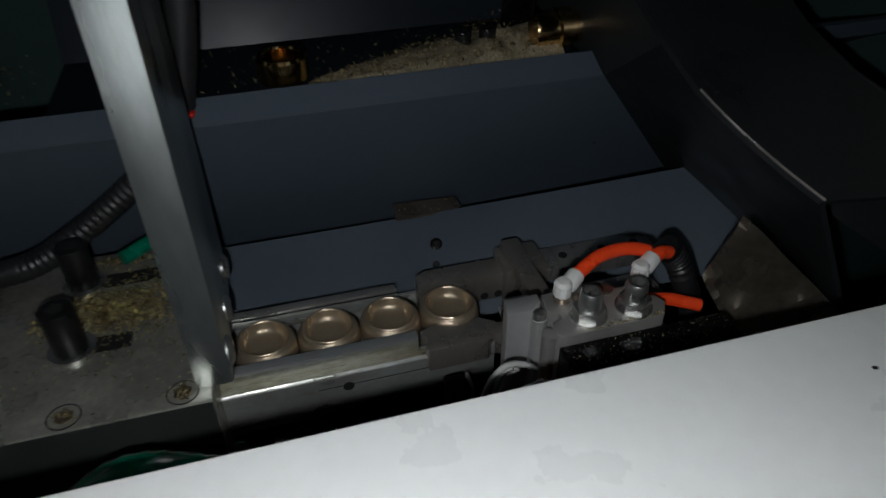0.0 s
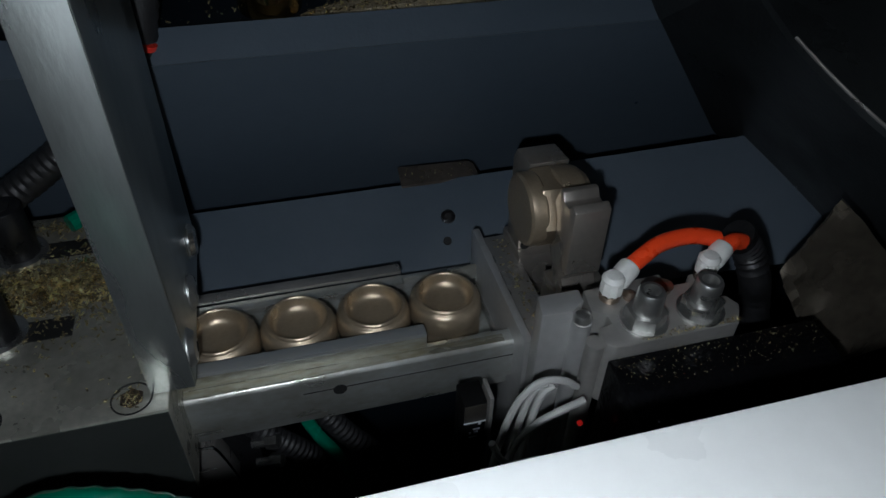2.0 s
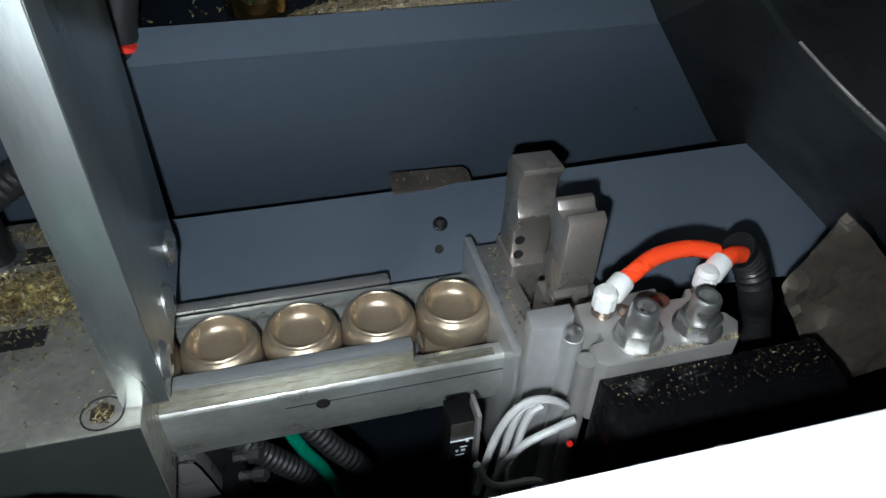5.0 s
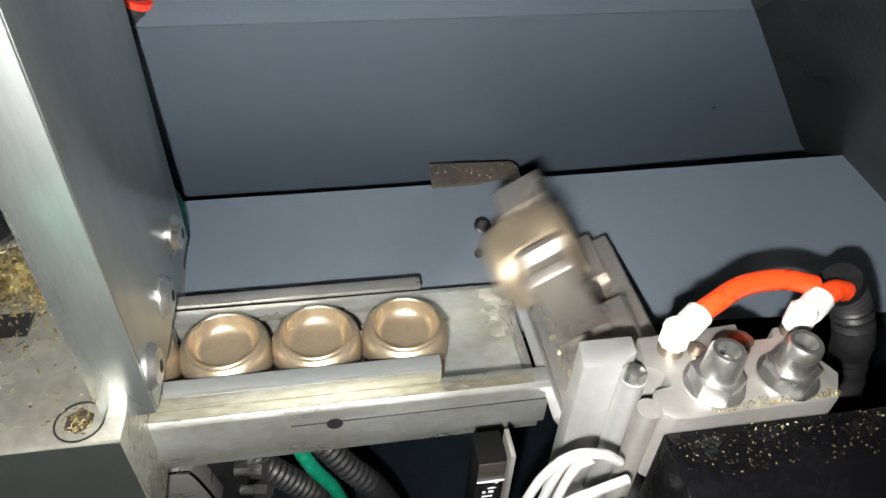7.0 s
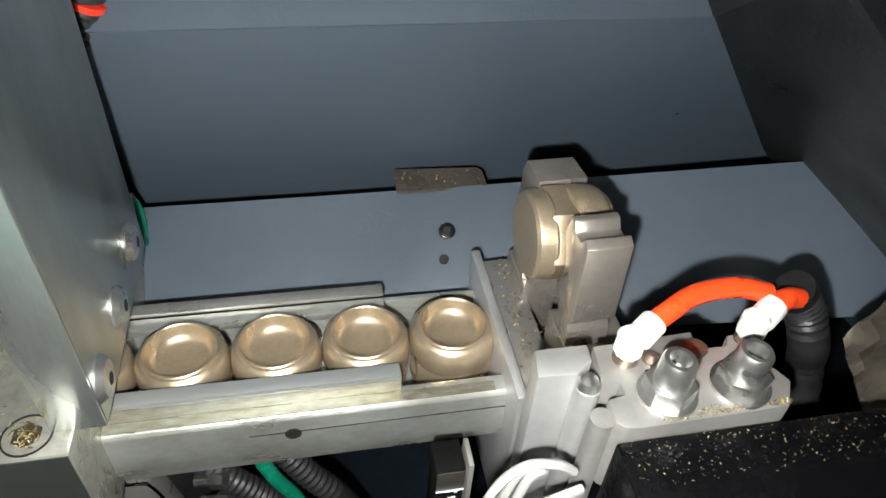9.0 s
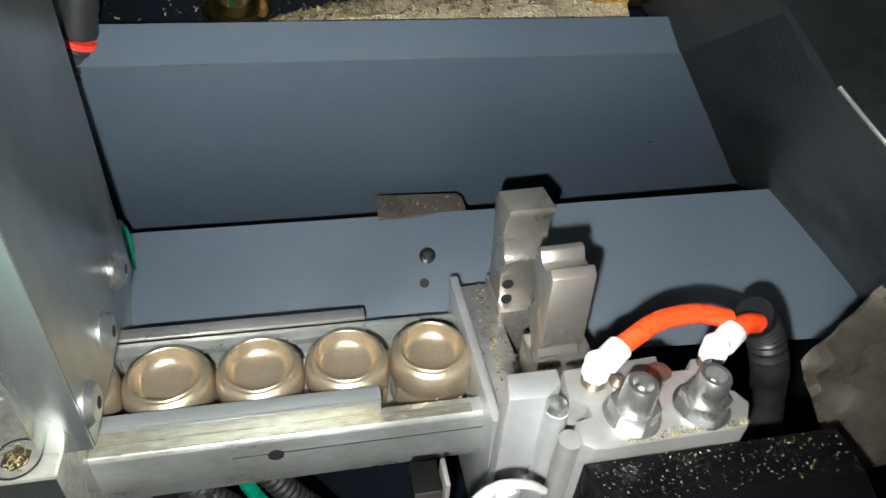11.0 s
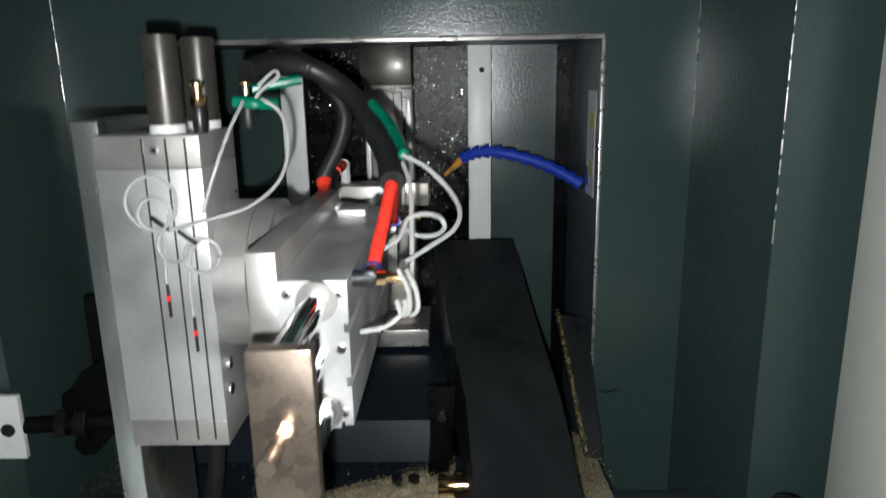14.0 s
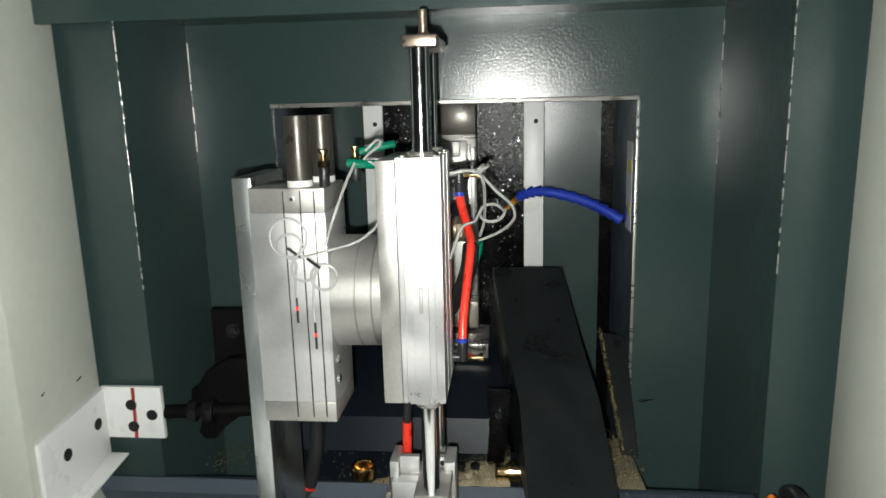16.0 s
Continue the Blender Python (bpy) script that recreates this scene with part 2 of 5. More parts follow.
def solo(name, bm, material, label, category="", group="", kind=""):
    xs = [v.co for v in bm.verts]
    loc = Vector(((min(c.x for c in xs) + max(c.x for c in xs)) / 2, (min(c.y for c in xs) + max(c.y for c in xs)) / 2, min(c.z for c in xs)))
    ob = new(name, mesh_of(name, bm, material, loc))
    ob.location = loc
    HOME[ob.name] = loc
    return tagged(ob, label, category, group, kind)


def B():
    return bmesh.new()


def hexbolt(bm, p, r, h):
    """A hexagon head standing on p."""
    return cyl(bm, p, (p[0], p[1], p[2] + h), r, 6)


def sock(parent, p, n, r, h=None, material=None):
    """A socket-head screw: head and recess, at p, standing out along n."""
    p, n = Vector(p), Vector(n).normalized()
    h = h or r * 0.8
    s = part("screw", cyl(B(), p - n * 0.001, p + n * h, r, 18, bev=r * 0.15), material or M_OXIDE, parent)
    part("socket", cyl(B(), p + n * (h - r * 0.2), p + n * (h + 0.0002), r * 0.5, 6), M_HOLE, s)


# ---- structure: the machine front, guards, floor ----
def structure():
    fy = 0.64
    # front wall of the machine, with the loading opening through it
    bm = B()
    box(bm, -0.222, -0.105, fy, fy + 0.012, 0.90, 1.676)
    box(bm, 0.410, 0.518, fy, fy + 0.012, 0.90, 1.676)
    box(bm, -0.105, 0.410, fy, fy + 0.012, 1.562, 1.676)
    solo("wall_front", bm, M_FACADE, "dark green-grey painted machine front with a loading opening", "machine wall", kind="structure")
    bm = B()
    box(bm, -0.110, -0.105, fy + 0.012, 0.86, 1.0, 1.562)
    box(bm, 0.410, 0.415, fy + 0.012, 0.86, 1.0, 1.562)
    box(bm, -0.110, 0.415, fy + 0.012, 0.86, 1.562, 1.567)
    solo("wall_opening_lining", bm, M_GUARD, "dark painted sheet lining of the loading opening", "machine wall", kind="structure")
    bm = B()
    box(bm, -0.106, 0.411, fy - 0.003, fy + 0.0, 1.559, 1.565, 0.0008)
    box(bm, 0.4085, 0.4125, fy - 0.003, fy, 1.083, 1.559, 0.0008)
    solo("trim", bm, M_STEEL, "worn bare metal edge round the loading opening", "trim", kind="structure")
    # returns and outer front
    bm = B()
    prism(bm, [(-0.222, fy), (-0.222, fy + 0.012), (-0.234, fy + 0.012), (-0.255, 0.502), (-0.60, 0.502), (-0.60, 0.490), (-0.243, 0.490)], "z", 0.5, 1.70)
    solo("wall_left", bm, M_FACADE, "dark green-grey painted return wall of the machine", "machine wall", kind="structure")
    bm = B()
    prism(bm, [(0.518, fy), (0.518, fy + 0.012), (0.53, fy + 0.012), (0.552, 0.470), (1.0, 0.470), (1.0, 0.458), (0.540, 0.458)], "z", 0.5, 1.70)
    solo("wall_right", bm, M_FACADE, "dark green-grey painted return wall of the machine", "machine wall", kind="structure")
    bm = B()
    box(bm, -0.60, 1.0, 0.444, 0.456, 1.661, 2.1)
    box(bm, -0.60, 1.0, 0.456, 0.66, 1.676, 1.69)
    solo("wall_header", bm, M_FACADE, "dark green-grey painted header of the machine front", "machine wall", kind="structure")
    # bare worn corner edges
    rnd = random.Random(21)
    bm = B()
    for x, y, z in ((-0.2427, 0.4893, 1.33), (0.5398, 0.4573, 1.36), (-0.2217, 0.6396, 1.50), (0.5177, 0.6396, 1.47)):
        while z < 1.655:
            h = rnd.uniform(0.002, 0.030)
            cyl(bm, (x, y, z), (x, y, min(z + h, 1.66)), rnd.uniform(0.0004, 0.0009), 6)
            z += h + rnd.uniform(0.001, 0.012)
    solo("trim_edge", bm, M_STEEL, "paint worn to bare metal along the corner edges", "trim", kind="structure")
    # inner ledge, guard panels
    bm = B()
    prism(bm, [(0.447, 1.083), (0.455, 1.083), (0.66, 0.965), (0.66, 0.955), (0.452, 1.070)], "x", -0.222, 0.53)
    solo("ledge", bm, M_GUARD, "blue-grey painted ledge strewn with brass chips", "ledge", kind="structure")
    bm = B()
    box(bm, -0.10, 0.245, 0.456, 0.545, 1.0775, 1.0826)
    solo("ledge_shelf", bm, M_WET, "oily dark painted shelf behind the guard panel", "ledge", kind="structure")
    bm = B()
    sheet(bm, [[(x, y, z) for x in (-0.30, 0.33 + e)] for y, z, e in ((0.4475, 1.0840, 0.0), (0.4440, 1.0876, 0.0), (0.4302, 1.0748, 0.006), (0.4318, 1.0738, 0.007), (0.505, 0.90, 0.07))], 0.0015)
    solo("guard_panel_upper", bm, M_GUARD, "blue-grey painted sheet guard with a folded top edge", "guard panel", kind="structure")
    bm = B()
    rows = []
    nx = 30
    for j in range(9):
        u = j / 8
        row = []
        for i in range(nx + 1):
            x = -0.30 + 0.70 * i / nx
            k = min(1.22, max(0.0, (x - 0.05) / 0.25))
            ty, tz = 0.449 - 0.036 * k ** 1.7, 0.9712 + 0.0285 * k ** 1.7
            row.append((x, ty - 0.070 * u, tz - 0.049 * u + 0.003 * math.sin(math.pi * u * 0.55)))
        rows.append(row)
    sheet(bm, rows, 0.0015)
    low = solo("guard_panel_lower", bm, M_GUARD, "blue-grey painted lower sheet guard, slightly bowed", "guard panel", kind="structure")
    part("tab", prism(B(), [(0.1072, 0.4415), (0.1578, 0.4420), (0.1582, 0.4560), (0.1555, 0.4600), (0.1090, 0.4625)], "z", 0.9745, 0.9762), M_BRONZE, low, "bare steel tab")
    sock(low, (0.1322, 0.4225, 0.9618), (0, -0.57, 0.82), 0.0046, 0.0022, M_OXIDE)
    part("rivet", lathe(B(), [(0.0018, 0), (0.0018, 0.0008), (0.0006, 0.0018)], (0.1583, 0.4025, 0.9545), "z", 14), M_BOLT, low)
    part("hole", cyl(B(), (0.1286, 0.4106, 0.9515), (0.1286, 0.4086, 0.9545), 0.0026, 14), M_HOLE, low)
    # discharge chute
    T = [(0.210, 0.743, 1.300), (0.232, 0.60, 1.226), (0.250, 0.50, 1.180), (0.2585, 0.37, 1.1195), (0.2626, 0.335, 1.1038), (0.2693, 0.315, 1.0947), (0.2775, 0.297, 1.0862), (0.284, 0.275, 1.0799), (0.2898, 0.255, 1.0754)]
    R = [(0.317, 0.743, 1.300), (0.335, 0.60, 1.228), (0.350, 0.50, 1.180), (0.357, 0.37, 1.1195), (0.366, 0.335, 1.1038), (0.378, 0.315, 1.0947), (0.392, 0.297, 1.0862), (0.418, 0.275, 1.074), (0.448, 0.252, 1.060)]
    D = [(0.214, 0.743, 1.18), (0.234, 0.60, 1.12), (0.247, 0.50, 1.09), (0.258, 0.43, 1.0759), (0.3318, 0.45, 0.984), (0.3522, 0.41, 0.9646), (0.3627, 0.37, 0.9566), (0.368, 0.32, 0.945), (0.372, 0.258, 0.93)]
    ch = thing("discharge_chute", (0.30, 0.45, 1.0), "black painted sheet-metal discharge chute, oily and scuffed", "chute")
    part("side", sheet(B(), [D, T], 0.003), M_CHUTE, ch)
    part("cover", sheet(B(), [T, R], 0.003), M_CHUTE, ch)
    part("side", sheet(B(), [R, [(p[0] + 0.004, p[1], p[2] - 0.09) for p in R]], 0.003), M_CHUTE, ch)
    part("end", box(B(), 0.212, 0.315, 0.7445, 0.7475, 1.18, 1.298), M_CHUTE, ch)
    part("side_tray", sheet(B(), [[(0.386, 0.545, 1.084), (0.368, 0.675, 1.215)], [(0.409, 0.545, 1.080), (0.409, 0.675, 1.209)]], 0.002), M_CHUTE, ch)
    part("worn_edge", tube(B(), [Vector(p) + Vector((0, -0.0005, 0.0008)) for p in T[4:]], 0.0008, 6, 6), M_STEEL, ch, "bare scratched edge")
    # white front sill and cheeks
    bm = B()
    box(bm, -0.75, 1.05, -0.06, 0.181, 1.055, 1.080, 0.003)
    box(bm, -0.75, 1.05, -0.066, -0.056, 0.0, 1.06, 0.002)
    solo("sill", bm, M_WHITE, "glossy white painted front sill of the machine", "sill", kind="structure")
    bm = B()
    box(bm, -0.60, -0.3125, 0.328, 0.477, 0.75, 2.1, 0.003)
    solo("wall_cheek_left", bm, M_CREAM, "off-white painted door cheek with a bolted bracket", "machine panel", kind="structure")
    bm = B()
    box(bm, 0.597, 1.0, 0.290, 0.420, 0.75, 2.1, 0.003)
    solo("wall_cheek_right", bm, M_CREAM, "off-white painted door cheek", "machine panel", kind="structure")
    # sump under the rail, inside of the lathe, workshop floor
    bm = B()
    # tray colour is darkened to stand for the shade below the rail
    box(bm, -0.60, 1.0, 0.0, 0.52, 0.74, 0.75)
    solo("sump_tray", bm, M_TRAYSHADE, "blue-grey painted sump tray, darkened as shade below the feed rail", "tray", kind="structure")
    bm = B()
    box(bm, -0.112, 0.416, 0.86, 0.872, 0.9, 1.60)
    solo("wall_inner", bm, M_BLACKPAINT, "black oil-wet inner guard of the lathe", "machine wall", kind="structure")
    bm = B()
    sheet(bm, [[(x, 0.535, 1.084) for x in (-0.10, 0.225)], [(x, 0.552, 1.128) for x in (-0.10, 0.225)], [(x, 0.66, 1.150) for x in (-0.10, 0.225)], [(x, 0.86, 1.165) for x in (-0.10, 0.225)]], 0.002)
    solo("way_cover", bm, M_WET, "glossy dark sheet cover in front of the lathe slide", "cover", kind="structure")
    bm = B()
    box(bm, 0.293, 0.386, 0.842, 0.848, 0.95, 1.566)
    box(bm, -0.105, -0.016, 0.842, 0.848, 0.95, 1.566)
    solo("wall_inner_panel", bm, M_FACADE, "blue-grey oily sheet beside the lathe slide", "machine wall", kind="structure")
    bm = B()
    box(bm, -3, 3, -3, 3, -0.02, 0.0)
    solo("floor", bm, M_FLOOR, "grey workshop floor", "floor", kind="structure")


# ---- loader: fixed column and rotary actuator ----
AX = (0.145, 0.345, 1.371)
AXIS = (0.1405, 0.345, 1.371)


def column():
    t = thing("loader_column", (-0.0245, 0.36, 0.99), "ground steel plate column standing on the bolted table", "column")
    part("plate", box(B(), -0.0318, -0.0130, 0.302, 0.398, 0.988, 1.494, 0.0008), M_PLATE, t)
    # thin skin on the plate's front, its lit look put into the colour
    part("edge", box(B(), -0.0316, -0.0132, 0.3004, 0.3018, 0.9885, 1.4935, 0.0004), M_LITEDGE, t, "milled front edge, lightened as if lit")
    for y, z in ((0.378, 1.007), (0.343, 1.005), (0.309, 1.004)):
        b = part("button_screw", lathe(B(), [(0.0085, 0), (0.0085, 0.0008), (0.0065, 0.003), (0.003, 0.0036)], (-0.0130, y, z), "x", 24), M_BOLT, t, "domed steel screw head")
        part("socket", cyl(B(), (-0.0097, y, z), (-0.0093, y, z), 0.0026, 6), M_HOLE, b)
    a = thing("rotary_actuator", (0.033, 0.36, 1.248), "aluminium rack-type rotary actuator on a steel column plate", "actuator")
    bm = box(B(), -0.0128, 0.0620, 0.290, 0.368, 1.268, 1.461, 0.001)
    part("body", bm, M_ALU, a)
    for x in (0.022, 0.0385, 0.052):
        part("slot", box(B(), x - 0.0007, x + 0.0007, 0.2897, 0.2905, 1.252, 1.482), M_DARK, a)
    part("end_cap", box(B(), -0.0125, 0.0620, 0.2905, 0.368, 1.461, 1.4845, 0.0012), M_ALUD, a)
    part("end_cap", box(B(), -0.0125, 0.0620, 0.2905, 0.368, 1.2465, 1.268, 0.0012), M_ALUD, a)
    sock(a, (0.030, 0.2905, 1.474), (0, -1, 0), 0.0036, 0.0008, M_STEEL)
    for x0, z0, y in ((0.0335, 1.4855, 0.31), (0.0450, 1.4855, 0.352)):
        s = part("shock_absorber", lathe(B(), [(0.0123, 0.004), (0.0123, 0.058), (0.0118, 0.066), (0.0085, 0.0665), (0.008, 0.058)], (x0, y, z0), "z", 32), M_DARK, a, "dark anodised shock absorber")
        part("collar", cyl(B(), (x0, y, z0 - 0.001), (x0, y, z0 + 0.005), 0.0125, 32), M_FIT, s)
    for x0, y in ((0.060, 0.302), (0.080, 0.35)):
        f = part("elbow_fitting", cyl(B(), (x0, y, 1.4845), (x0, y, 1.503), 0.0052, 20, bev=0.0006), M_BLACK, a)
        part("needle_valve", hexbolt(cyl(cyl(B(), (x0, y, 1.509), (x0, y, 1.516), 0.0028, 16), (x0, y, 1.516), (x0, y, 1.519), 0.0048, 16), (x0, y, 1.503), 0.0055, 0.006), M_BRASSBRIGHT, f, "brass needle valve")
    # flange that carries the arm, along x
    part("flange", lathe(B(), [(0.058, 0.062), (0.058, 0.086), (0.0555, 0.0865), (0.0555, 0.088), (0.058, 0.0885), (0.058, 0.102), (0.052, 0.1025), (0.052, 0.1175)], (0, 0.345, 1.371), "x", 64), M_ALUD, a, "turned grey flange")
    for y, z in ((0.30, 1.29), (0.302, 1.31)):
        part("flange_screw", cyl(B(), (0.0625, y, z), (0.0655, y, z), 0.005, 18, bev=0.0006), M_BOLT, a)
    # reed switches and coiled leads
    for x, z0, z1 in ((0.029, 1.352, 1.378), (0.046, 1.325, 1.353)):
        s = part("reed_switch", box(B(), x - 0.0012, x + 0.0012, 0.2885, 0.2895, z0, z1, 0.0003), M_BLACK, a)
        part("indicator", box(B(), x - 0.0011, x + 0.0011, 0.2878, 0.2884, z0 + 0.013, z0 + 0.0165), M_LED, s)
    def ring(cx, cz, r, y=0.286, n=14, dy=0.004):
        return [(cx + r * math.cos(2 * math.pi * k / n), y - dy * k / n, cz + r * math.sin(2 * math.pi * k / n)) for k in range(n + 1)]
    lead = [(0.029, 0.288, 1.378), (0.030, 0.287, 1.40), (0.031, 0.285, 1.415)]
    part("lead", tube(B(), lead + ring(0.026, 1.438, 0.0185)[9:] + ring(0.026, 1.438, 0.0185, dy=0.002)[1:10], 0.0014, 8), M_WIRE, a, "coiled grey lead")
    part("lead", tube(B(), ring(0.0275, 1.430, 0.0115), 0.0014, 8), M_WIRE, a, "coiled grey lead")
    part("lead", tube(B(), ring(0.040, 1.408, 0.012, 0.285), 0.0014, 8), M_WIRE, a, "coiled grey lead")
    part("lead", tube(B(), ring(0.059, 1.400, 0.0125, 0.285), 0.0014, 8), M_WIRE, a, "coiled grey lead")
    part("lead", tube(B(), [(0.046, 0.288, 1.353), (0.047, 0.285, 1.375), (0.05, 0.284, 1.40), (0.058, 0.284, 1.412)], 0.0014, 8), M_WIRE, a)
    part("lead", tube(B(), [(0.036, 0.285, 1.418), (0.062, 0.284, 1.425), (0.092, 0.295, 1.433), (0.110, 0.31, 1.448), (0.116, 0.32, 1.47), (0.112, 0.325, 1.495), (0.098, 0.325, 1.506), (0.090, 0.325, 1.50), (0.098, 0.325, 1.512), (0.110, 0.33, 1.522), (0.106, 0.335, 1.526), (0.094, 0.335, 1.516)], 0.0014, 8), M_WIRE, a, "grey sensor lead")
    part("lead", tube(B(), [(0.0615, 0.286, 1.43), (0.070, 0.288, 1.455), (0.080, 0.30, 1.485), (0.086, 0.32, 1.505)], 0.0014, 8), M_WIRE, a)
    part("wrap", tube(B(), [(0.078, 0.325, 1.505), (0.094, 0.325, 1.5035), (0.106, 0.335, 1.502)], 0.0045, 10), M_GREEN, a, "green tape wrap")
    part("wrap", tube(B(), [(0.082, 0.36, 1.513), (0.10, 0.365, 1.517), (0.118, 0.37, 1.52)], 0.004, 10), M_GREEN, a, "green tape wrap")
    for c in ((0.0315, 0.284, 1.424), (0.050, 0.283, 1.414)):
        part("cable_tie", tube(B(), [(c[0] - 0.006, c[1], c[2] + 0.004), (c[0], c[1] - 0.002, c[2]), (c[0] + 0.006, c[1], c[2] - 0.005)], 0.0016, 6), M_BLACK, a)
    # stop lever and rod beside the plate
    s = thing("stop_screw", (-0.17, 0.50, 1.16), "black stop screw and lever between bracket and column", "stop screw")
    part("rod", cyl(B(), (-0.245, 0.482, 1.161), (-0.10, 0.505, 1.158), 0.0088, 20), M_JET, s)
    part("back_plate", box(B(), -0.1758, -0.075, 0.535, 0.547, 1.150, 1.290, 0.001), M_JET, s)
    part("lever", prism(B(), [(-0.2053, 1.1802), (-0.193, 1.1887), (-0.1834, 1.2038), (-0.1661, 1.2156), (-0.1491, 1.2256), (-0.100, 1.228), (-0.100, 1.150), (-0.1338, 1.1438), (-0.1598, 1.1263), (-0.1764, 1.107), (-0.1914, 1.1058), (-0.2002, 1.1167), (-0.1931, 1.1383), (-0.2066, 1.1676)], "y", 0.515, 0.533, 0.002), M_JET, s)
    for x in (-0.198, -0.178):
        part("nut", cyl(B(), (x, 0.4900, 1.1595), (x + 0.011, 0.4917, 1.1593), 0.0150, 6, bev=0.0006), M_OXIDE, s)
    part("washer", cyl(B(), (-0.1655, 0.4935, 1.159), (-0.1635, 0.4938, 1.159), 0.0185, 28), M_OXIDE, s)
    e = part("eye_bolt", cyl(B(), (-0.1432, 0.535, 1.2618), (-0.1432, 0.527, 1.2618), 0.0105, 24, bev=0.001), M_OXIDE, s)
    part("socket", cyl(B(), (-0.1432, 0.5275, 1.2618), (-0.1432, 0.5265, 1.2618), 0.0052, 6), M_HOLE, e)
    # corrugated hose down behind the column
    h = thing("corrugated_hose", (-0.02, 0.437, 1.08), "black corrugated cable hose hanging behind the column", "hose")
    part("sleeve", tube(B(), [(-0.004, 0.43, 1.262), (-0.0065, 0.438, 1.22), (-0.0055, 0.440, 1.170), (-0.011, 0.440, 1.125), (-0.0205, 0.438, 1.086)], 0.0088, 14, 16, 0.04), M_RUBBER, h)
    part("band", tube(B(), [(-0.0205, 0.438, 1.0862), (-0.0218, 0.438, 1.0838)], 0.0092, 20), M_RED, h, "thin red marking band")
    part("sleeve", tube(B(), [(-0.0219, 0.438, 1.0836), (-0.040, 0.436, 1.056), (-0.067, 0.434, 1.034), (-0.098, 0.430, 1.014), (-0.130, 0.425, 0.999), (-0.17, 0.42, 0.997)], 0.0086, 14, 16, 0.04), M_RUBBER, h)
    bm = tube(B(), [(-0.075, 0.416, 0.999), (-0.055, 0.432, 0.999), (-0.037, 0.438, 0.992), (-0.0265, 0.438, 0.980), (-0.0255, 0.430, 0.962)], 0.0048, 10)
    solo("green_air_tube", bm, M_GREEN, "green taped tube behind the foot of the column", "air tube")


def bracket():
    t = thing("stop_bracket", (-0.29, 0.44, 1.16), "white painted angle bracket with bolt holes and a red mark", "bracket")
    part("plate", box(B(), -0.3122, -0.2275, 0.4745, 0.4815, 1.127, 1.200, 0.0006), M_WHITE, t)
    part("foot", prism(B(), [(0.341, 1.1834), (0.4742, 1.1985), (0.4742, 1.104), (0.341, 1.088)], "x", -0.3122, -0.3065, 0.0006), M_WHITE, t)
    part("lip", prism(B(), [(0.355, 1.0905), (0.4742, 1.1050), (0.4742, 1.1020), (0.355, 1.0875)], "x", -0.3062, -0.2815, 0.0004), M_WHITE, t)
    part("mark", prism(B(), [(-0.2680, 1.1995), (-0.2635, 1.1995), (-0.2655, 1.1275), (-0.2700, 1.1275)], "y", 0.4738, 0.4743), M_REDINK, t, "red marker stripe")
    for x, z in ((-0.2702, 1.1748), (-0.2700, 1.1438), (-0.2424, 1.1608)):
        part("bolt_hole", cyl(B(), (x, 0.4732, z), (x, 0.478, z), 0.0074, 20), M_HOLE, t)
    for y, z in ((0.4530, 1.1565), (0.3872, 1.1479)):
        part("bolt_hole", cyl(B(), (-0.3058, y, z), (-0.309, y, z), 0.0078, 18), M_HOLE, t)
    part("weld_seam", tube(B(), [(-0.3118, 0.343, 1.1850), (-0.3112, 0.40, 1.1918), (-0.3118, 0.473, 1.1998)], 0.0012, 6), M_FIT, t, "rough painted weld seam")


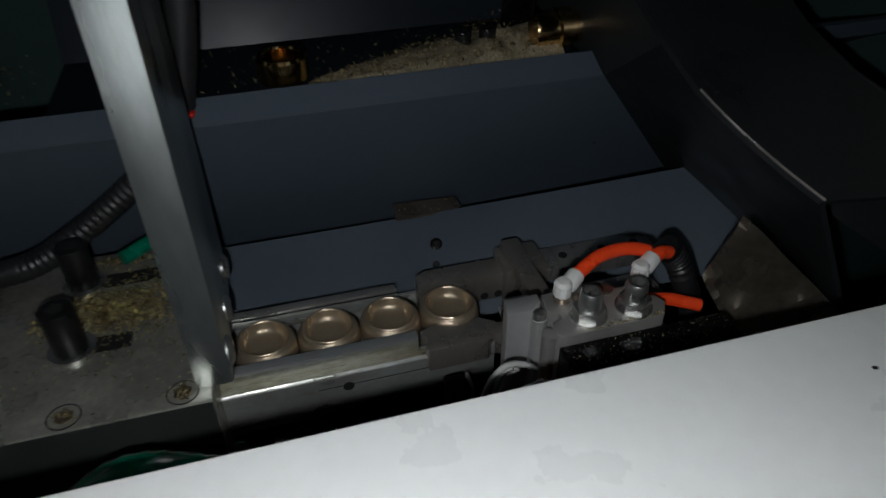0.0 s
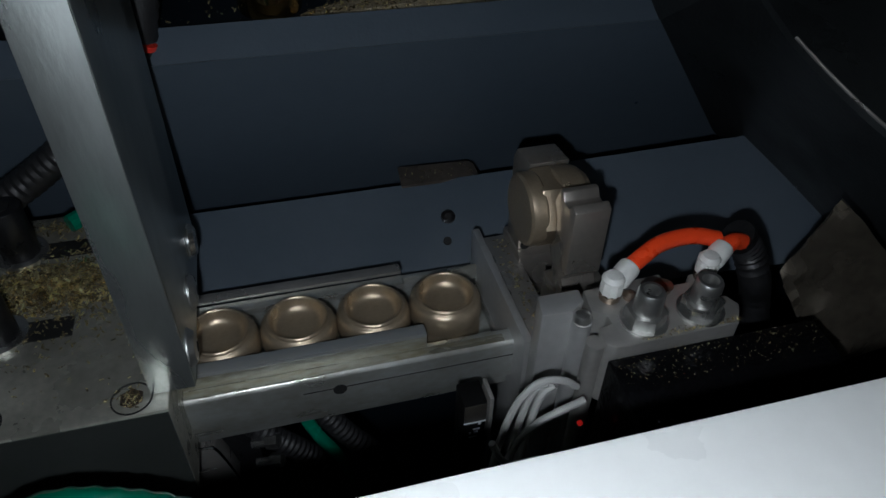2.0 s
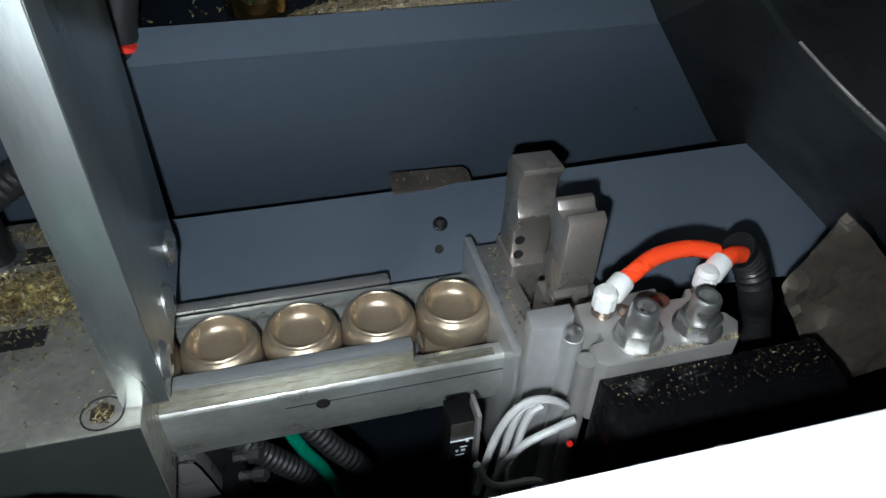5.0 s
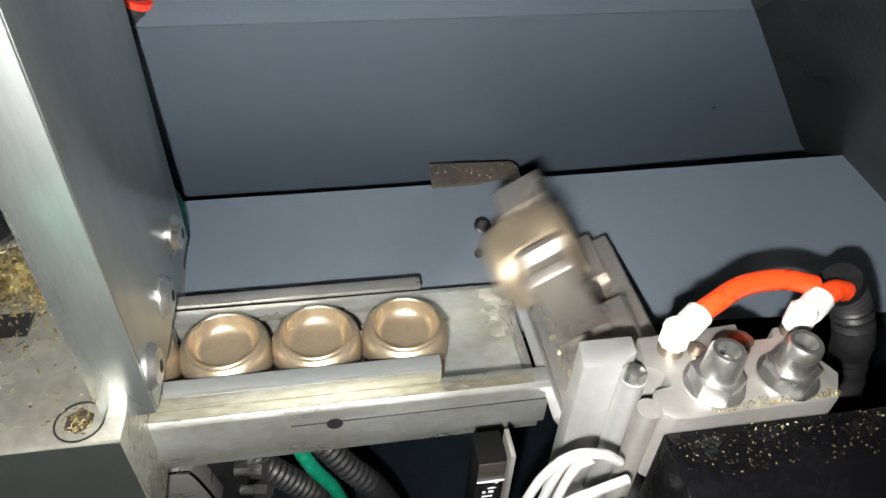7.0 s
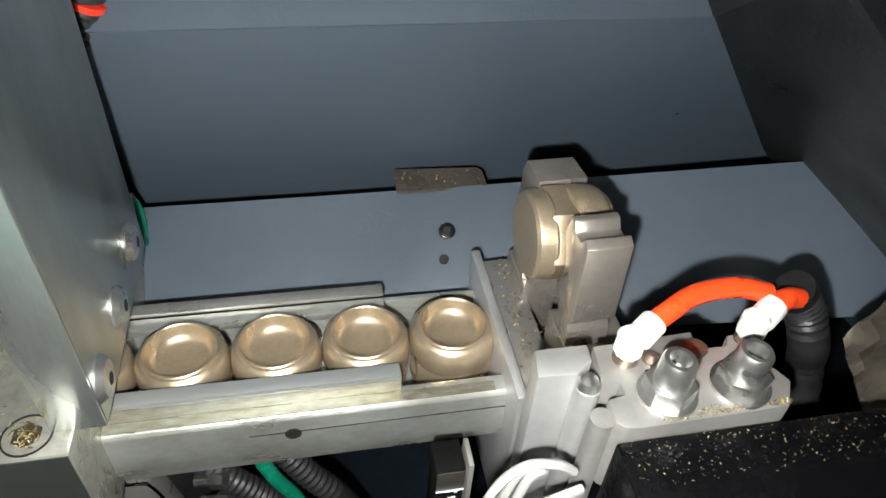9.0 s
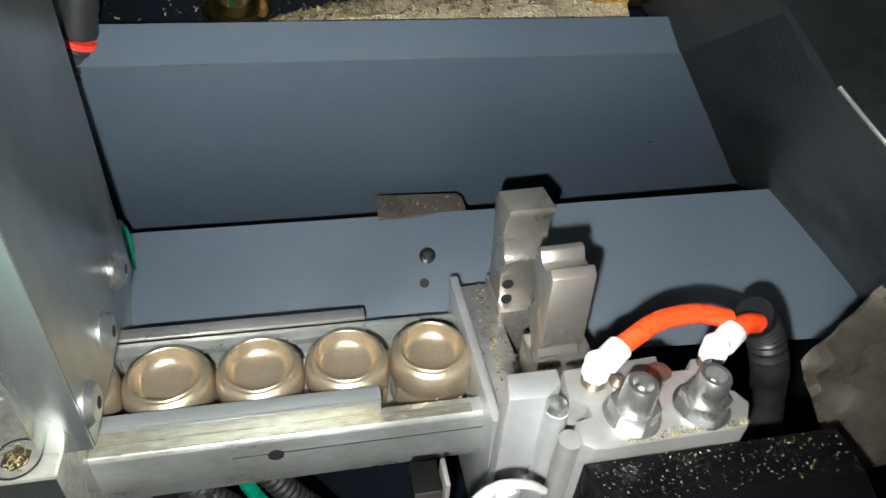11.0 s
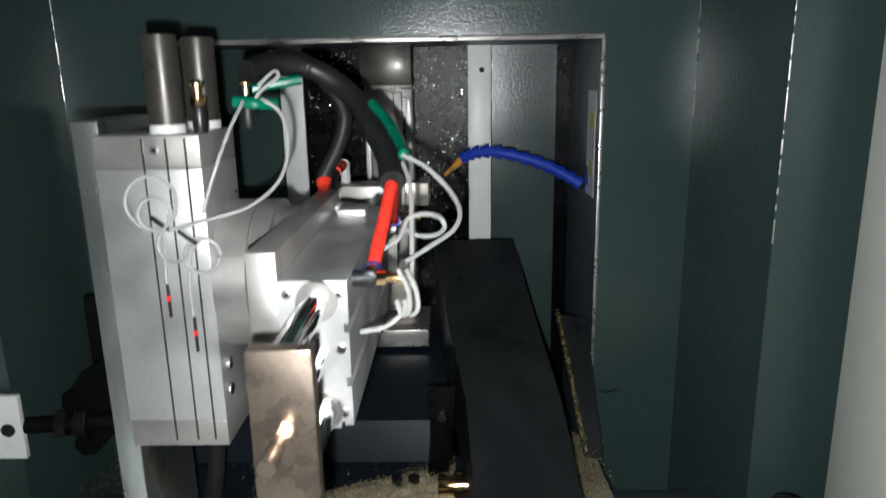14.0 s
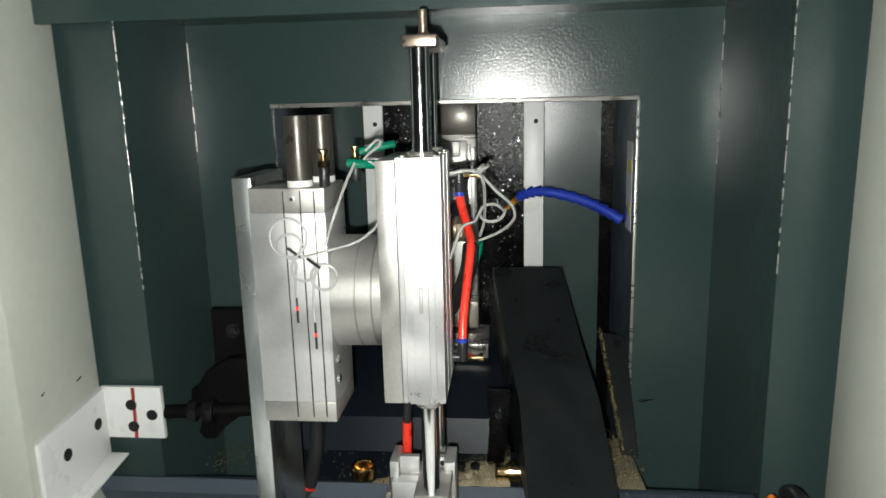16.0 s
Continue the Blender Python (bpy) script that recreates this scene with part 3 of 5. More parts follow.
# ---- loader: swinging arm and sliding gripper (built hanging down) ----
def arm():
    t = thing("loader_arm", AX, "aluminium twin-rod slide cylinder on the swinging loader flange", "cylinder")
    part("mount_plate", box(B(), 0.1175, 0.136, 0.282, 0.395, 1.272, 1.510, 0.001), M_ALUD, t)
    poly = [(0.1365, 0.2835), (0.141, 0.2835), (0.141, 0.286), (0.1435, 0.286), (0.1435, 0.2815), (0.149, 0.2815), (0.1495, 0.2795), (0.164, 0.2795), (0.1645, 0.2815), (0.170, 0.2815), (0.170, 0.286), (0.1725, 0.286), (0.1725, 0.2835), (0.178, 0.2835),
            (0.178, 0.31), (0.175, 0.31), (0.175, 0.316), (0.178, 0.316), (0.178, 0.345), (0.175, 0.345), (0.175, 0.351), (0.178, 0.351), (0.178, 0.378), (0.1365, 0.378)]
    part("body", prism(B(), poly, "z", 1.272, 1.512), M_ALU, t, "extruded aluminium body")
    part("reed_switch", box(B(), 0.1555, 0.159, 0.2782, 0.2798, 1.365, 1.390, 0.0003), M_ALUD, t)
    for y, r in ((0.2955, 0.0125), (0.366, 0.0125)):
        for z0, z1 in ((1.2715, 1.266), (1.5125, 1.5165)):
            part("gland", lathe(B(), [(r, 0), (r, abs(z1 - z0)), (0.010, abs(z1 - z0))], (0.160, y, min(z0, z1)), "z", 28), M_STEEL, t)
    for x, y in ((0.142, 0.292), (0.173, 0.292), (0.142, 0.37), (0.173, 0.37), (0.142, 0.335), (0.173, 0.335)):
        sock(t, (x, y, 1.512), (0, 0, 1), 0.003, 0.002, M_BOLT)
    # air fittings on the side
    for z, sgn in ((1.487, -1), (1.287, 1)):
        e = part("elbow_fitting", cyl(cyl(B(), (0.178, 0.372, z), (0.190, 0.372, z), 0.005, 16), (0.1885, 0.372, z - 0.004 * sgn), (0.1885, 0.372, z + 0.018 * sgn), 0.0055, 18, bev=0.0005), M_BLACK, t)
        part("collet", cyl(B(), (0.1885, 0.372, z + 0.018 * sgn), (0.1885, 0.372, z + 0.022 * sgn), 0.0058, 18), M_BLUE, e, "blue release collar")
        part("needle_valve", cyl(cyl(cyl(B(), (0.193, 0.372, z), (0.199, 0.372, z), 0.0046, 6), (0.199, 0.372, z), (0.207, 0.372, z), 0.0030, 16), (0.207, 0.372, z), (0.211, 0.372, z), 0.0050, 16), M_BRASSBRIGHT, e, "brass needle valve")
    part("air_tube", tube(B(), [(0.1885, 0.372, 1.467), (0.1895, 0.380, 1.455), (0.194, 0.402, 1.428), (0.197, 0.419, 1.408)], 0.0048, 12), M_RED, t, "red air tube")
    part("air_tube", tube(B(), [(0.1885, 0.372, 1.307), (0.190, 0.382, 1.335), (0.195, 0.405, 1.382), (0.197, 0.417, 1.404)], 0.0048, 12), M_RED, t, "red air tube")
    part("sleeve", tube(B(), [(0.197, 0.420, 1.402), (0.192, 0.433, 1.370), (0.179, 0.450, 1.336), (0.155, 0.480, 1.300), (0.120, 0.503, 1.296), (0.092, 0.506, 1.318), (0.080, 0.500, 1.345)], 0.0095, 14, 14, 0.03), M_RUBBER, t, "black braided sleeve")
    part("sleeve", tube(B(), [(0.120, 0.392, 1.250), (0.117, 0.402, 1.246), (0.136, 0.440, 1.246), (0.138, 0.470, 1.250), (0.112, 0.508, 1.268), (0.088, 0.512, 1.300)], 0.0070, 12, 14, 0.03), M_RUBBER, t, "black ribbed sleeve")
    part("air_tube", tube(B(), [(0.122, 0.388, 1.262), (0.120, 0.391, 1.253), (0.117, 0.400, 1.247)], 0.0076, 12), M_RED, t, "red sleeve end")
    part("sleeve", tube(B(), [(0.130, 0.390, 1.275), (0.125, 0.394, 1.248), (0.1195, 0.399, 1.196)], 0.0050, 12, 10, 0.05), M_RUBBER, t, "black ribbed sleeve")
    part("lug", cyl(box(B(), 0.122, 0.150, 0.3785, 0.384, 1.275, 1.300, 0.002), (0.136, 0.384, 1.288), (0.136, 0.3845, 1.288), 0.004, 16), M_FIT, t)
    part("wrap", tube(B(), [(0.176, 0.474, 1.330), (0.190, 0.461, 1.352), (0.203, 0.445, 1.386), (0.206, 0.440, 1.402)], 0.0042, 10), M_GREEN, t, "green tape wrap")
    loop = [(0.222 + 0.0135 * math.cos(2 * math.pi * k / 12), 0.396 + 0.0095 * math.sin(2 * math.pi * k / 12), 1.440 + 0.0005 * k + 0.0095 * math.sin(2 * math.pi * k / 12)) for k in range(13)]
    part("lead", tube(B(), [(0.178, 0.36, 1.40), (0.190, 0.375, 1.43), (0.203, 0.385, 1.436)] + loop[5:] + loop[1:7], 0.0016, 8), M_WIRE, t, "looped grey lead")
    part("lead", tube(B(), [(0.205, 0.440, 1.404), (0.222, 0.432, 1.412), (0.238, 0.418, 1.424), (0.246, 0.405, 1.438), (0.242, 0.395, 1.452), (0.228, 0.388, 1.466), (0.212, 0.382, 1.484)], 0.0016, 8), M_WIRE, t, "grey lead")
    part("lead", tube(B(), [(0.206, 0.435, 1.41), (0.212, 0.42, 1.43), (0.214, 0.39, 1.46), (0.214, 0.365, 1.478), (0.210, 0.352, 1.49), (0.198, 0.342, 1.494), (0.182, 0.338, 1.492)], 0.0016, 8), M_WIRE, t, "grey lead")
    for dx in (0.0, 0.005):
        part("lead", tube(B(), [(0.207 + dx, 0.378, 1.490), (0.213 + dx, 0.368, 1.497), (0.214 + dx, 0.355, 1.497), (0.209 + dx, 0.350, 1.494), (0.205 + dx, 0.358, 1.490)], 0.0015, 8), M_WIRE, t)
    part("clamp_plate", box(B(), 0.141, 0.165, 0.378, 0.384, 1.285, 1.32, 0.0006), M_ALU, t)
    return t


def gripper():
    t = thing("gripper", AX, "sliding gripper with steel jaws on chromed guide rods", "gripper")
    for y, r in ((0.2955, 0.0086), (0.331, 0.0055), (0.366, 0.0078)):
        part("guide_rod", cyl(B(), (0.160, y, 1.254), (0.160, y, 1.698), r, 28), M_CHROME, t, "polished guide rod")
    part("stop_bolt", cyl(cyl(B(), (0.160, 0.331, 1.706), (0.160, 0.331, 1.712), 0.0062, 6), (0.160, 0.331, 1.712), (0.160, 0.331, 1.732), 0.0042, 16), M_BRONZE, t)
    part("end_plate", box(B(), 0.146, 0.177, 0.286, 0.375, 1.696, 1.706, 0.0008), M_BRONZE, t, "oily end plate across the rods")
    part("top_plate", box(B(), 0.142, 0.178, 0.286, 0.345, 1.245, 1.255, 0.0008), M_ALUD, t)
    for x0, x1 in ((0.118, 0.140), (0.152, 0.168)):
        part("rear_plate", box(B(), x0, x1, 0.349, 0.356, 1.2442, 1.265, 0.0006), M_ALU, t)
    for x0, x1 in ((0.1085, 0.1175), (0.1685, 0.180)):
        part("cheek", box(B(), x0, x1, 0.340, 0.378, 1.2442, 1.263, 0.0006), M_ALU, t, "milled cheek plate")
    for x, z in ((0.157, 1.261), (0.150, 1.258), (0.166, 1.258)):
        sock(t, (x, 0.349, z), (0, -1, 0), 0.0028, 0.0012, M_OXIDE)
    part("air_tube", tube(B(), [(0.1195, 0.400, 1.284), (0.1188, 0.400, 1.255), (0.1180, 0.400, 1.224)], 0.0054, 12), M_RED, t, "red air tube")
    part("elbow", cyl(cyl(B(), (0.1180, 0.400, 1.225), (0.1178, 0.398, 1.211), 0.0062, 16), (0.1178, 0.398, 1.214), (0.1178, 0.376, 1.211), 0.0055, 16), M_FIT, t, "white push-in elbow")
    part("front_plate", prism(B(), [(0.112, 1.2445), (0.176, 1.2445), (0.176, 1.192), (0.112, 1.192)], "y", 0.3305, 0.345, 0.0008), M_ALU, t, "milled aluminium plate")
    for x in (0.1205, 0.1640):
        sock(t, (x, 0.3305, 1.220), (0, -1, 0), 0.0045, 0.0012)
    part("gripper_body", box(B(), 0.1085, 0.180, 0.3452, 0.378, 1.198, 1.244, 0.001), M_ALUD, t)
    part("cross_plate", prism(B(), [(0.093, 0.330), (0.184, 0.330), (0.184, 0.376), (0.093, 0.376)], "z", 1.189, 1.1975, 0.0008), M_JAW, t, "steel cross plate")
    part("side_plate", box(B(), 0.1025, 0.1082, 0.340, 0.374, 1.198, 1.2255, 0.0006), M_JAW, t)
    f = part("finger", prism(B(), [(0.094, 1.1888), (0.1075, 1.1888), (0.1075, 1.146), (0.1455, 1.144), (0.1455, 1.113), (0.127, 1.113), (0.127, 1.134), (0.094, 1.134)], "y", 0.334, 0.362, 0.0008), M_JAW, t, "cranked steel finger")
    part("tip", cyl(B(), (0.1455, 0.347, 1.121), (0.1465, 0.347, 1.121), 0.008, 24), M_STEEL, f)
    for z in (1.175, 1.150):
        part("screw", cyl(B(), (0.0885, 0.348, z), (0.094, 0.348, z), 0.0048, 18, bev=0.0006), M_OXIDE, f)
    g = part("finger", prism(B(), [(0.150, 1.1888), (0.172, 1.1888), (0.172, 1.158), (0.210, 1.158), (0.210, 1.102), (0.197, 1.102), (0.197, 1.138), (0.150, 1.138)], "y", 0.340, 0.368, 0.0008), M_JAW, t, "cranked steel finger")
    part("tip", cyl(B(), (0.197, 0.347, 1.121), (0.1805, 0.347, 1.121), 0.010, 24), M_STEEL, g)
    for z in (1.178, 1.156):
        part("screw", cyl(B(), (0.1445, 0.352, z), (0.150, 0.352, z), 0.0048, 18, bev=0.0006), M_OXIDE, g)
    return t


# ---- feed rail, table, swivel ----
def rail():
    t = thing("feed_rail", (0.05, 0.345, 0.93), "stained zinc-plated feed rail holding a row of brass blanks", "feed rail")
    part("channel", prism(B(), [(0.313, 0.9615), (0.3145, 0.9635), (0.3225, 0.9635), (0.3225, 0.938), (0.378, 0.938), (0.378, 0.958), (0.381, 0.958), (0.381, 0.924), (0.319, 0.924), (0.319, 0.9367), (0.313, 0.9367)], "x", -0.20, 0.140, 0.0005), M_ZINC, t)
    part("front_guide", box(B(), -0.20, 0.0935, 0.3200, 0.3270, 0.9637, 0.9735, 0.0006), M_GUIDE, t, "blue-grey steel guide strip")
    part("rear_guide", box(B(), -0.20, 0.0925, 0.369, 0.3765, 0.9585, 0.9625, 0.0005), M_ZINC, t)
    part("rear_flange", box(B(), -0.20, 0.0925, 0.377, 0.3835, 0.9625, 0.9650, 0.0005), M_STEEL, t)
    part("end_stop", prism(B(), [(0.137, 0.3225), (0.137, 0.372), (0.133, 0.378), (0.140, 0.378), (0.140, 0.3225)], "z", 0.9385, 0.945), M_STEEL, t)
    part("belt", box(B(), -0.20, 0.0955, 0.3235, 0.368, 0.9385, 0.940), M_FIT, t, "pale conveyor belt")
    part("hole", cyl(B(), (0.0478, 0.3126, 0.9525), (0.0478, 0.316, 0.9525), 0.0034, 18), M_HOLE, t)
    part("seam", box(B(), 0.030, 0.139, 0.31275, 0.3133, 0.9535, 0.9540), M_HOLE, t)
    part("grease_film", box(B(), -0.20, 0.0930, 0.3196, 0.3199, 0.9640, 0.9715), M_GREASE, t, "yellowed grease on the guide")
    part("grease_film", box(B(), -0.20, 0.1330, 0.3146, 0.3194, 0.9636, 0.9639), M_GREASE, t, "yellowed grease on the ledge")
    # stand and plate below
    s = thing("rail_stand", (0.0, 0.33, 0.75), "dark sensor bracket and stand under the feed rail", "stand")
    part("upright", box(B(), -0.03, 0.00, 0.3405, 0.36, 0.75, 0.9235, 0.001), M_OXIDE, s)
    p = part("plate", prism(B(), [(-0.046, 0.9075), (-0.0245, 0.9062), (-0.0205, 0.9035), (-0.0165, 0.8900), (-0.0125, 0.870), (-0.046, 0.870)], "y", 0.328, 0.3403, 0.0008), M_STEEL, s, "small bent steel plate")
    part("rim", tube(B(), [(-0.046, 0.3276, 0.9078), (-0.0245, 0.3276, 0.9066), (-0.0203, 0.3276, 0.9040), (-0.0163, 0.3276, 0.8900), (-0.0122, 0.3276, 0.870)], 0.0007, 6), M_CHROME, p, "bright cut edge")
    for z in (0.900, 0.918):
        part("screw", cyl(cyl(B(), (0.006, 0.330, z - 0.020), (0.0125, 0.328, z - 0.018), 0.0042, 6), (-0.002, 0.332, z - 0.022), (0.006, 0.330, z - 0.020), 0.0026, 14), M_BOLT, s)
    # table at the column's foot
    t2 = thing("side_table", (-0.12, 0.36, 0.75), "oily steel table with clamp bolts and brass chips", "table")
    part("tabletop", box(B(), -0.30, -0.0240, 0.2915, 0.440, 0.926, 0.988, 0.0012), M_TABLE, t2)
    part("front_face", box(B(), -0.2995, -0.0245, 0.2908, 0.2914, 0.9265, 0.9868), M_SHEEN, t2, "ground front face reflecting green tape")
    part("apron", box(B(), -0.30, -0.030, 0.300, 0.308, 0.75, 0.9255, 0.001), M_FACADE, t2)
    part("slot", box(B(), -0.100, -0.052, 0.403, 0.416, 0.9876, 0.9884, 0.0), M_HOLE, t2)
    part("slot", box(B(), -0.100, -0.068, 0.3445, 0.3575, 0.9876, 0.9884, 0.0), M_HOLE, t2)
    for x, y in ((-0.0995, 0.4090), (-0.0995, 0.3500), (-0.168, 0.4090)):
        b = part("clamp_bolt", cyl(B(), (x, y, 0.9885), (x, y, 1.0195), 0.0092, 24, bev=0.0008), M_OXIDE, t2, "black socket-head clamp bolt")
        part("washer", cyl(B(), (x, y, 0.988), (x, y, 0.9905), 0.0130, 28), M_BOLT, b)
        part("socket", cyl(B(), (x, y, 1.0192), (x, y, 1.0199), 0.0048, 6), M_HOLE, b)
    for x in (-0.0393, -0.0976):
        c = part("counterbore", lathe(B(), [(0.0086, -0.004), (0.0086, 0.0003), (0.0079, 0.0003), (0.0079, -0.003)], (x, 0.3008, 0.988), "z", 28), M_HOLE, t2, "dark counterbore with chips")
        part("screw", cyl(B(), (x, 0.3008, 0.9860), (x, 0.3008, 0.9884), 0.0052, 6), M_BRONZE, c)


PIV = (0.174, 0.345, 0.967)


def arc(cy, cz, r, a0, a1, n):
    return [(cy + r * math.cos(radians(a0 + (a1 - a0) * k / n)), cz + r * math.sin(radians(a0 + (a1 - a0) * k / n))) for k in range(n + 1)]


def swivel():
    """The turning pick-up gripper, built with its jaws pointing up."""
    t = thing("swivel_gripper", PIV, "machined steel swivel gripper that tips blanks upright", "gripper")
    cy, cz, r = 0.347, 1.021, 0.0193
    back = [(0.384, 0.977), (0.384, 1.028), (0.380, 1.035), (0.3615, 1.037)] + arc(cy, cz, r, 42, -42, 10) + [(0.366, 0.996), (0.366, 0.977)]
    part("jaw", prism(B(), back, "x", 0.157, 0.178, 0.0006), M_JAW, t, "rear jaw with a polished half-round seat")
    front = [(0.313, 0.970), (0.313, 0.998), (0.315, 1.001), (0.311, 1.006), (0.311, 1.043), (0.315, 1.045), (0.318, 1.041), (0.323, 1.041), (0.3255, 1.045), (0.3285, 1.045), (0.3325, 1.036)] + arc(cy, cz, r, 138, 222, 10) + [(0.3235, 0.995), (0.3235, 0.970)]
    part("jaw", prism(B(), front, "x", 0.159, 0.1765, 0.0006), M_JAW, t, "front jaw with a half-round seat")
    part("jaw_foot", box(B(), 0.156, 0.184, 0.360, 0.388, 0.947, 0.977, 0.001), M_JAW, t)
    for z in (0.990, 0.980):
        part("hole", cyl(B(), (0.161, 0.3655, z), (0.161, 0.370, z), 0.0028, 14), M_HOLE, t)
    part("jaw_foot", box(B(), 0.1585, 0.186, 0.306, 0.334, 0.937, 0.990, 0.001), M_JAW, t)
    part("crossbar", box(B(), 0.1425, 0.1582, 0.302, 0.387, 0.946, 0.972, 0.001), M_STEEL, t, "chip-covered crossbar")
    part("side_plate", box(B(), 0.1375, 0.1420, 0.300, 0.390, 0.872, 0.977, 0.0008), M_ALU, t)
    part("rear_bar", box(B(), 0.178, 0.191, 0.318, 0.386, 0.960, 0.973, 0.001), M_JAW, t)
    part("slide", box(B(), 0.166, 0.177, 0.362, 0.386, 0.862, 0.957, 0.001), M_STEEL, t)
    part("slide", box(B(), 0.164, 0.175, 0.322, 0.345, 0.880, 0.957, 0.001), M_STEEL, t)
    rnd = random.Random(9)
    bm = B()
    for k in range(90):
        y, x = rnd.uniform(0.305, 0.385), rnd.gauss(0.1505, 0.003)
        a = rnd.uniform(0, 6.28)
        q = [bm.verts.new((x + 0.0009 * math.cos(a + b), y + 0.0009 * math.sin(a + b), 0.9722 + rnd.uniform(0, 0.0012))) for b in (0, 2.2, 4.0)]
        bm.faces.new(q)
    part("chips", bm, M_CHIPS, t, "brass chips stuck in oil")
    part("air_tube", tube(B(), [(0.213, 0.281, 0.930), (0.212, 0.2796, 0.912), (0.2105, 0.276, 0.902), (0.2085, 0.2725, 0.893)], 0.0038, 12), M_ORANGE, t, "bright orange air tube")
    for z in (0.875, 0.900, 0.930):
        part("slide_screw", cyl(B(), (0.177, 0.374, z), (0.1780, 0.374, z), 0.0030, 14), M_HOLE, t)
    return t


def blank():
    """A forged brass valve blank, its origin at its middle."""
    ob = thing("brass_blank", (0.12, 0.347, 0.956), "forged brass valve blank with a dished top", "brass blank", "brass blanks on the rail")
    p = [(0.0150, -0.0165), (0.0170, -0.0162), (0.0182, -0.0150), (0.0186, -0.0130), (0.0186, -0.0085), (0.0178, -0.0075), (0.0165, -0.0070), (0.0165, 0.0000), (0.0186, 0.0010), (0.0194, 0.0028), (0.0195, 0.0070), (0.0193, 0.0098), (0.0188, 0.0124), (0.0180, 0.0140), (0.0171, 0.0149), (0.0163, 0.0153), (0.0160, 0.0157), (0.0158, 0.0166), (0.0153, 0.0171), (0.0146, 0.0171), (0.0141, 0.0166), (0.0138, 0.0157), (0.0133, 0.0138), (0.0126, 0.0121), (0.0116, 0.0108), (0.0103, 0.0100), (0.0088, 0.0095), (0.0070, 0.0092), (0.0050, 0.0090), (0.0030, 0.0089), (0.0004, 0.0089)]
    part("body", lathe(B(), p, (0.12, 0.347, 0.956), "z", 48), M_BRASS, ob)
    part("hexagon", cyl(B(), (0.12, 0.347, 0.9465), (0.12, 0.347, 0.9575), 0.0196, 6, bev=0.0008), M_BRASS, ob, "forged hexagon band")
    return ob


def manifold():
    t = thing("air_manifold", (0.175, 0.27, 0.93), "pale aluminium air block with zinc fittings and white elbows", "manifold")
    part("block", prism(B(), [(0.1512, 0.2555), (0.1545, 0.2530), (0.1590, 0.2525), (0.2105, 0.2535), (0.2166, 0.2630), (0.2139, 0.2690), (0.2090, 0.2705), (0.2090, 0.2850), (0.2045, 0.2850), (0.2020, 0.2805), (0.1949, 0.2806), (0.1914, 0.2821), (0.1923, 0.2885), (0.1545, 0.2865), (0.1529, 0.2740), (0.1583, 0.2700), (0.1583, 0.2655), (0.1519, 0.2645)], "z", 0.985, 1.0205, 0.0007), M_ALUD, t)
    part("end_plate", prism(B(), [(0.1314, 0.2755), (0.1450, 0.2750), (0.1520, 0.2800), (0.1525, 0.2870), (0.1335, 0.2870)], "z", 0.90, 1.0215, 0.0008), M_ALU, t)
    part("rod", cyl(B(), (0.1473, 0.2705, 0.89), (0.1473, 0.2705, 1.0200), 0.0042, 18), M_ALU, t)
    part("rod", cyl(B(), (0.1487, 0.2595, 0.89), (0.1487, 0.2595, 1.0180), 0.0040, 18), M_ALUD, t)
    part("rod_screw", lathe(B(), [(0.0040, 0), (0.0040, 0.0015), (0.0030, 0.0034), (0.0010, 0.0042)], (0.1473, 0.2708, 1.0200), "z", 18), M_BOLT, t)
    for x, y in ((0.1717, 0.2638), (0.1979, 0.2637)):
        part("washer", cyl(B(), (x, y, 1.0205), (x, y, 1.0218), 0.0100, 32), M_BOLT, t)
        n = part("fitting", hexbolt(B(), (x, y, 1.0218), 0.0086, 0.0055), M_BOLT, t, "zinc hexagon fitting")
        part("barrel", lathe(B(), [(0.0060, 0.0), (0.0057, 0.0095), (0.0050, 0.0108), (0.0036, 0.0108), (0.0034, 0.005), (0.0005, 0.005)], (x, y, 1.0273), "z", 28), M_BOLT, n)
    for x, y in ((0.1638, 0.2800), (0.2105, 0.2820)):
        part("nipple", cyl(B(), (x, y, 1.012), (x, y, 1.0245), 0.0046, 20), M_BRONZE, t)
    part("dowel", lathe(B(), [(0.0032, 0), (0.0034, 0.0014), (0.0012, 0.0030)], (0.1725, 0.2780, 1.0205), "z", 12), M_BRONZE, t)
    part("chip", lathe(B(), [(0.004, 0), (0.0045, 0.0015), (0.001, 0.002)], (0.1895, 0.2800, 1.0205), "z", 9), M_BRONZE, t)
    for x, y in ((0.1638, 0.2800), (0.2105, 0.2820)):
        e = thing("elbow_connector", (x, y, 1.0235), "white plastic elbow connector of the orange tube", "connector", "white elbow connectors")
        part("body", cyl(B(), (x, y, 1.0235), (x, y, 1.0305), 0.0050, 10, bev=0.0012), M_FIT, e)
        part("cap", lathe(B(), [(0.0050, 0), (0.0050, 0.0012), (0.0036, 0.0030), (0.0004, 0.0034)], (x, y, 1.0305), "z", 12), M_FIT, e)
        part("arm", cyl(B(), (x + 0.003, y + 0.0015, 1.0275), (x + 0.0112, y + 0.0063, 1.0310), 0.0050, 12, bev=0.0012), M_FIT, e)
    bm = tube(B(), [(0.1742, 0.2858, 1.0305), (0.1806, 0.2880, 1.0335), (0.1890, 0.2915, 1.0352), (0.1990, 0.2938, 1.0352), (0.2100, 0.2942, 1.0345), (0.2210, 0.2930, 1.0315)], 0.0038, 14)
    solo("orange_air_tube", bm, M_ORANGE, "bright orange air tube arching between white elbows", "air tube")
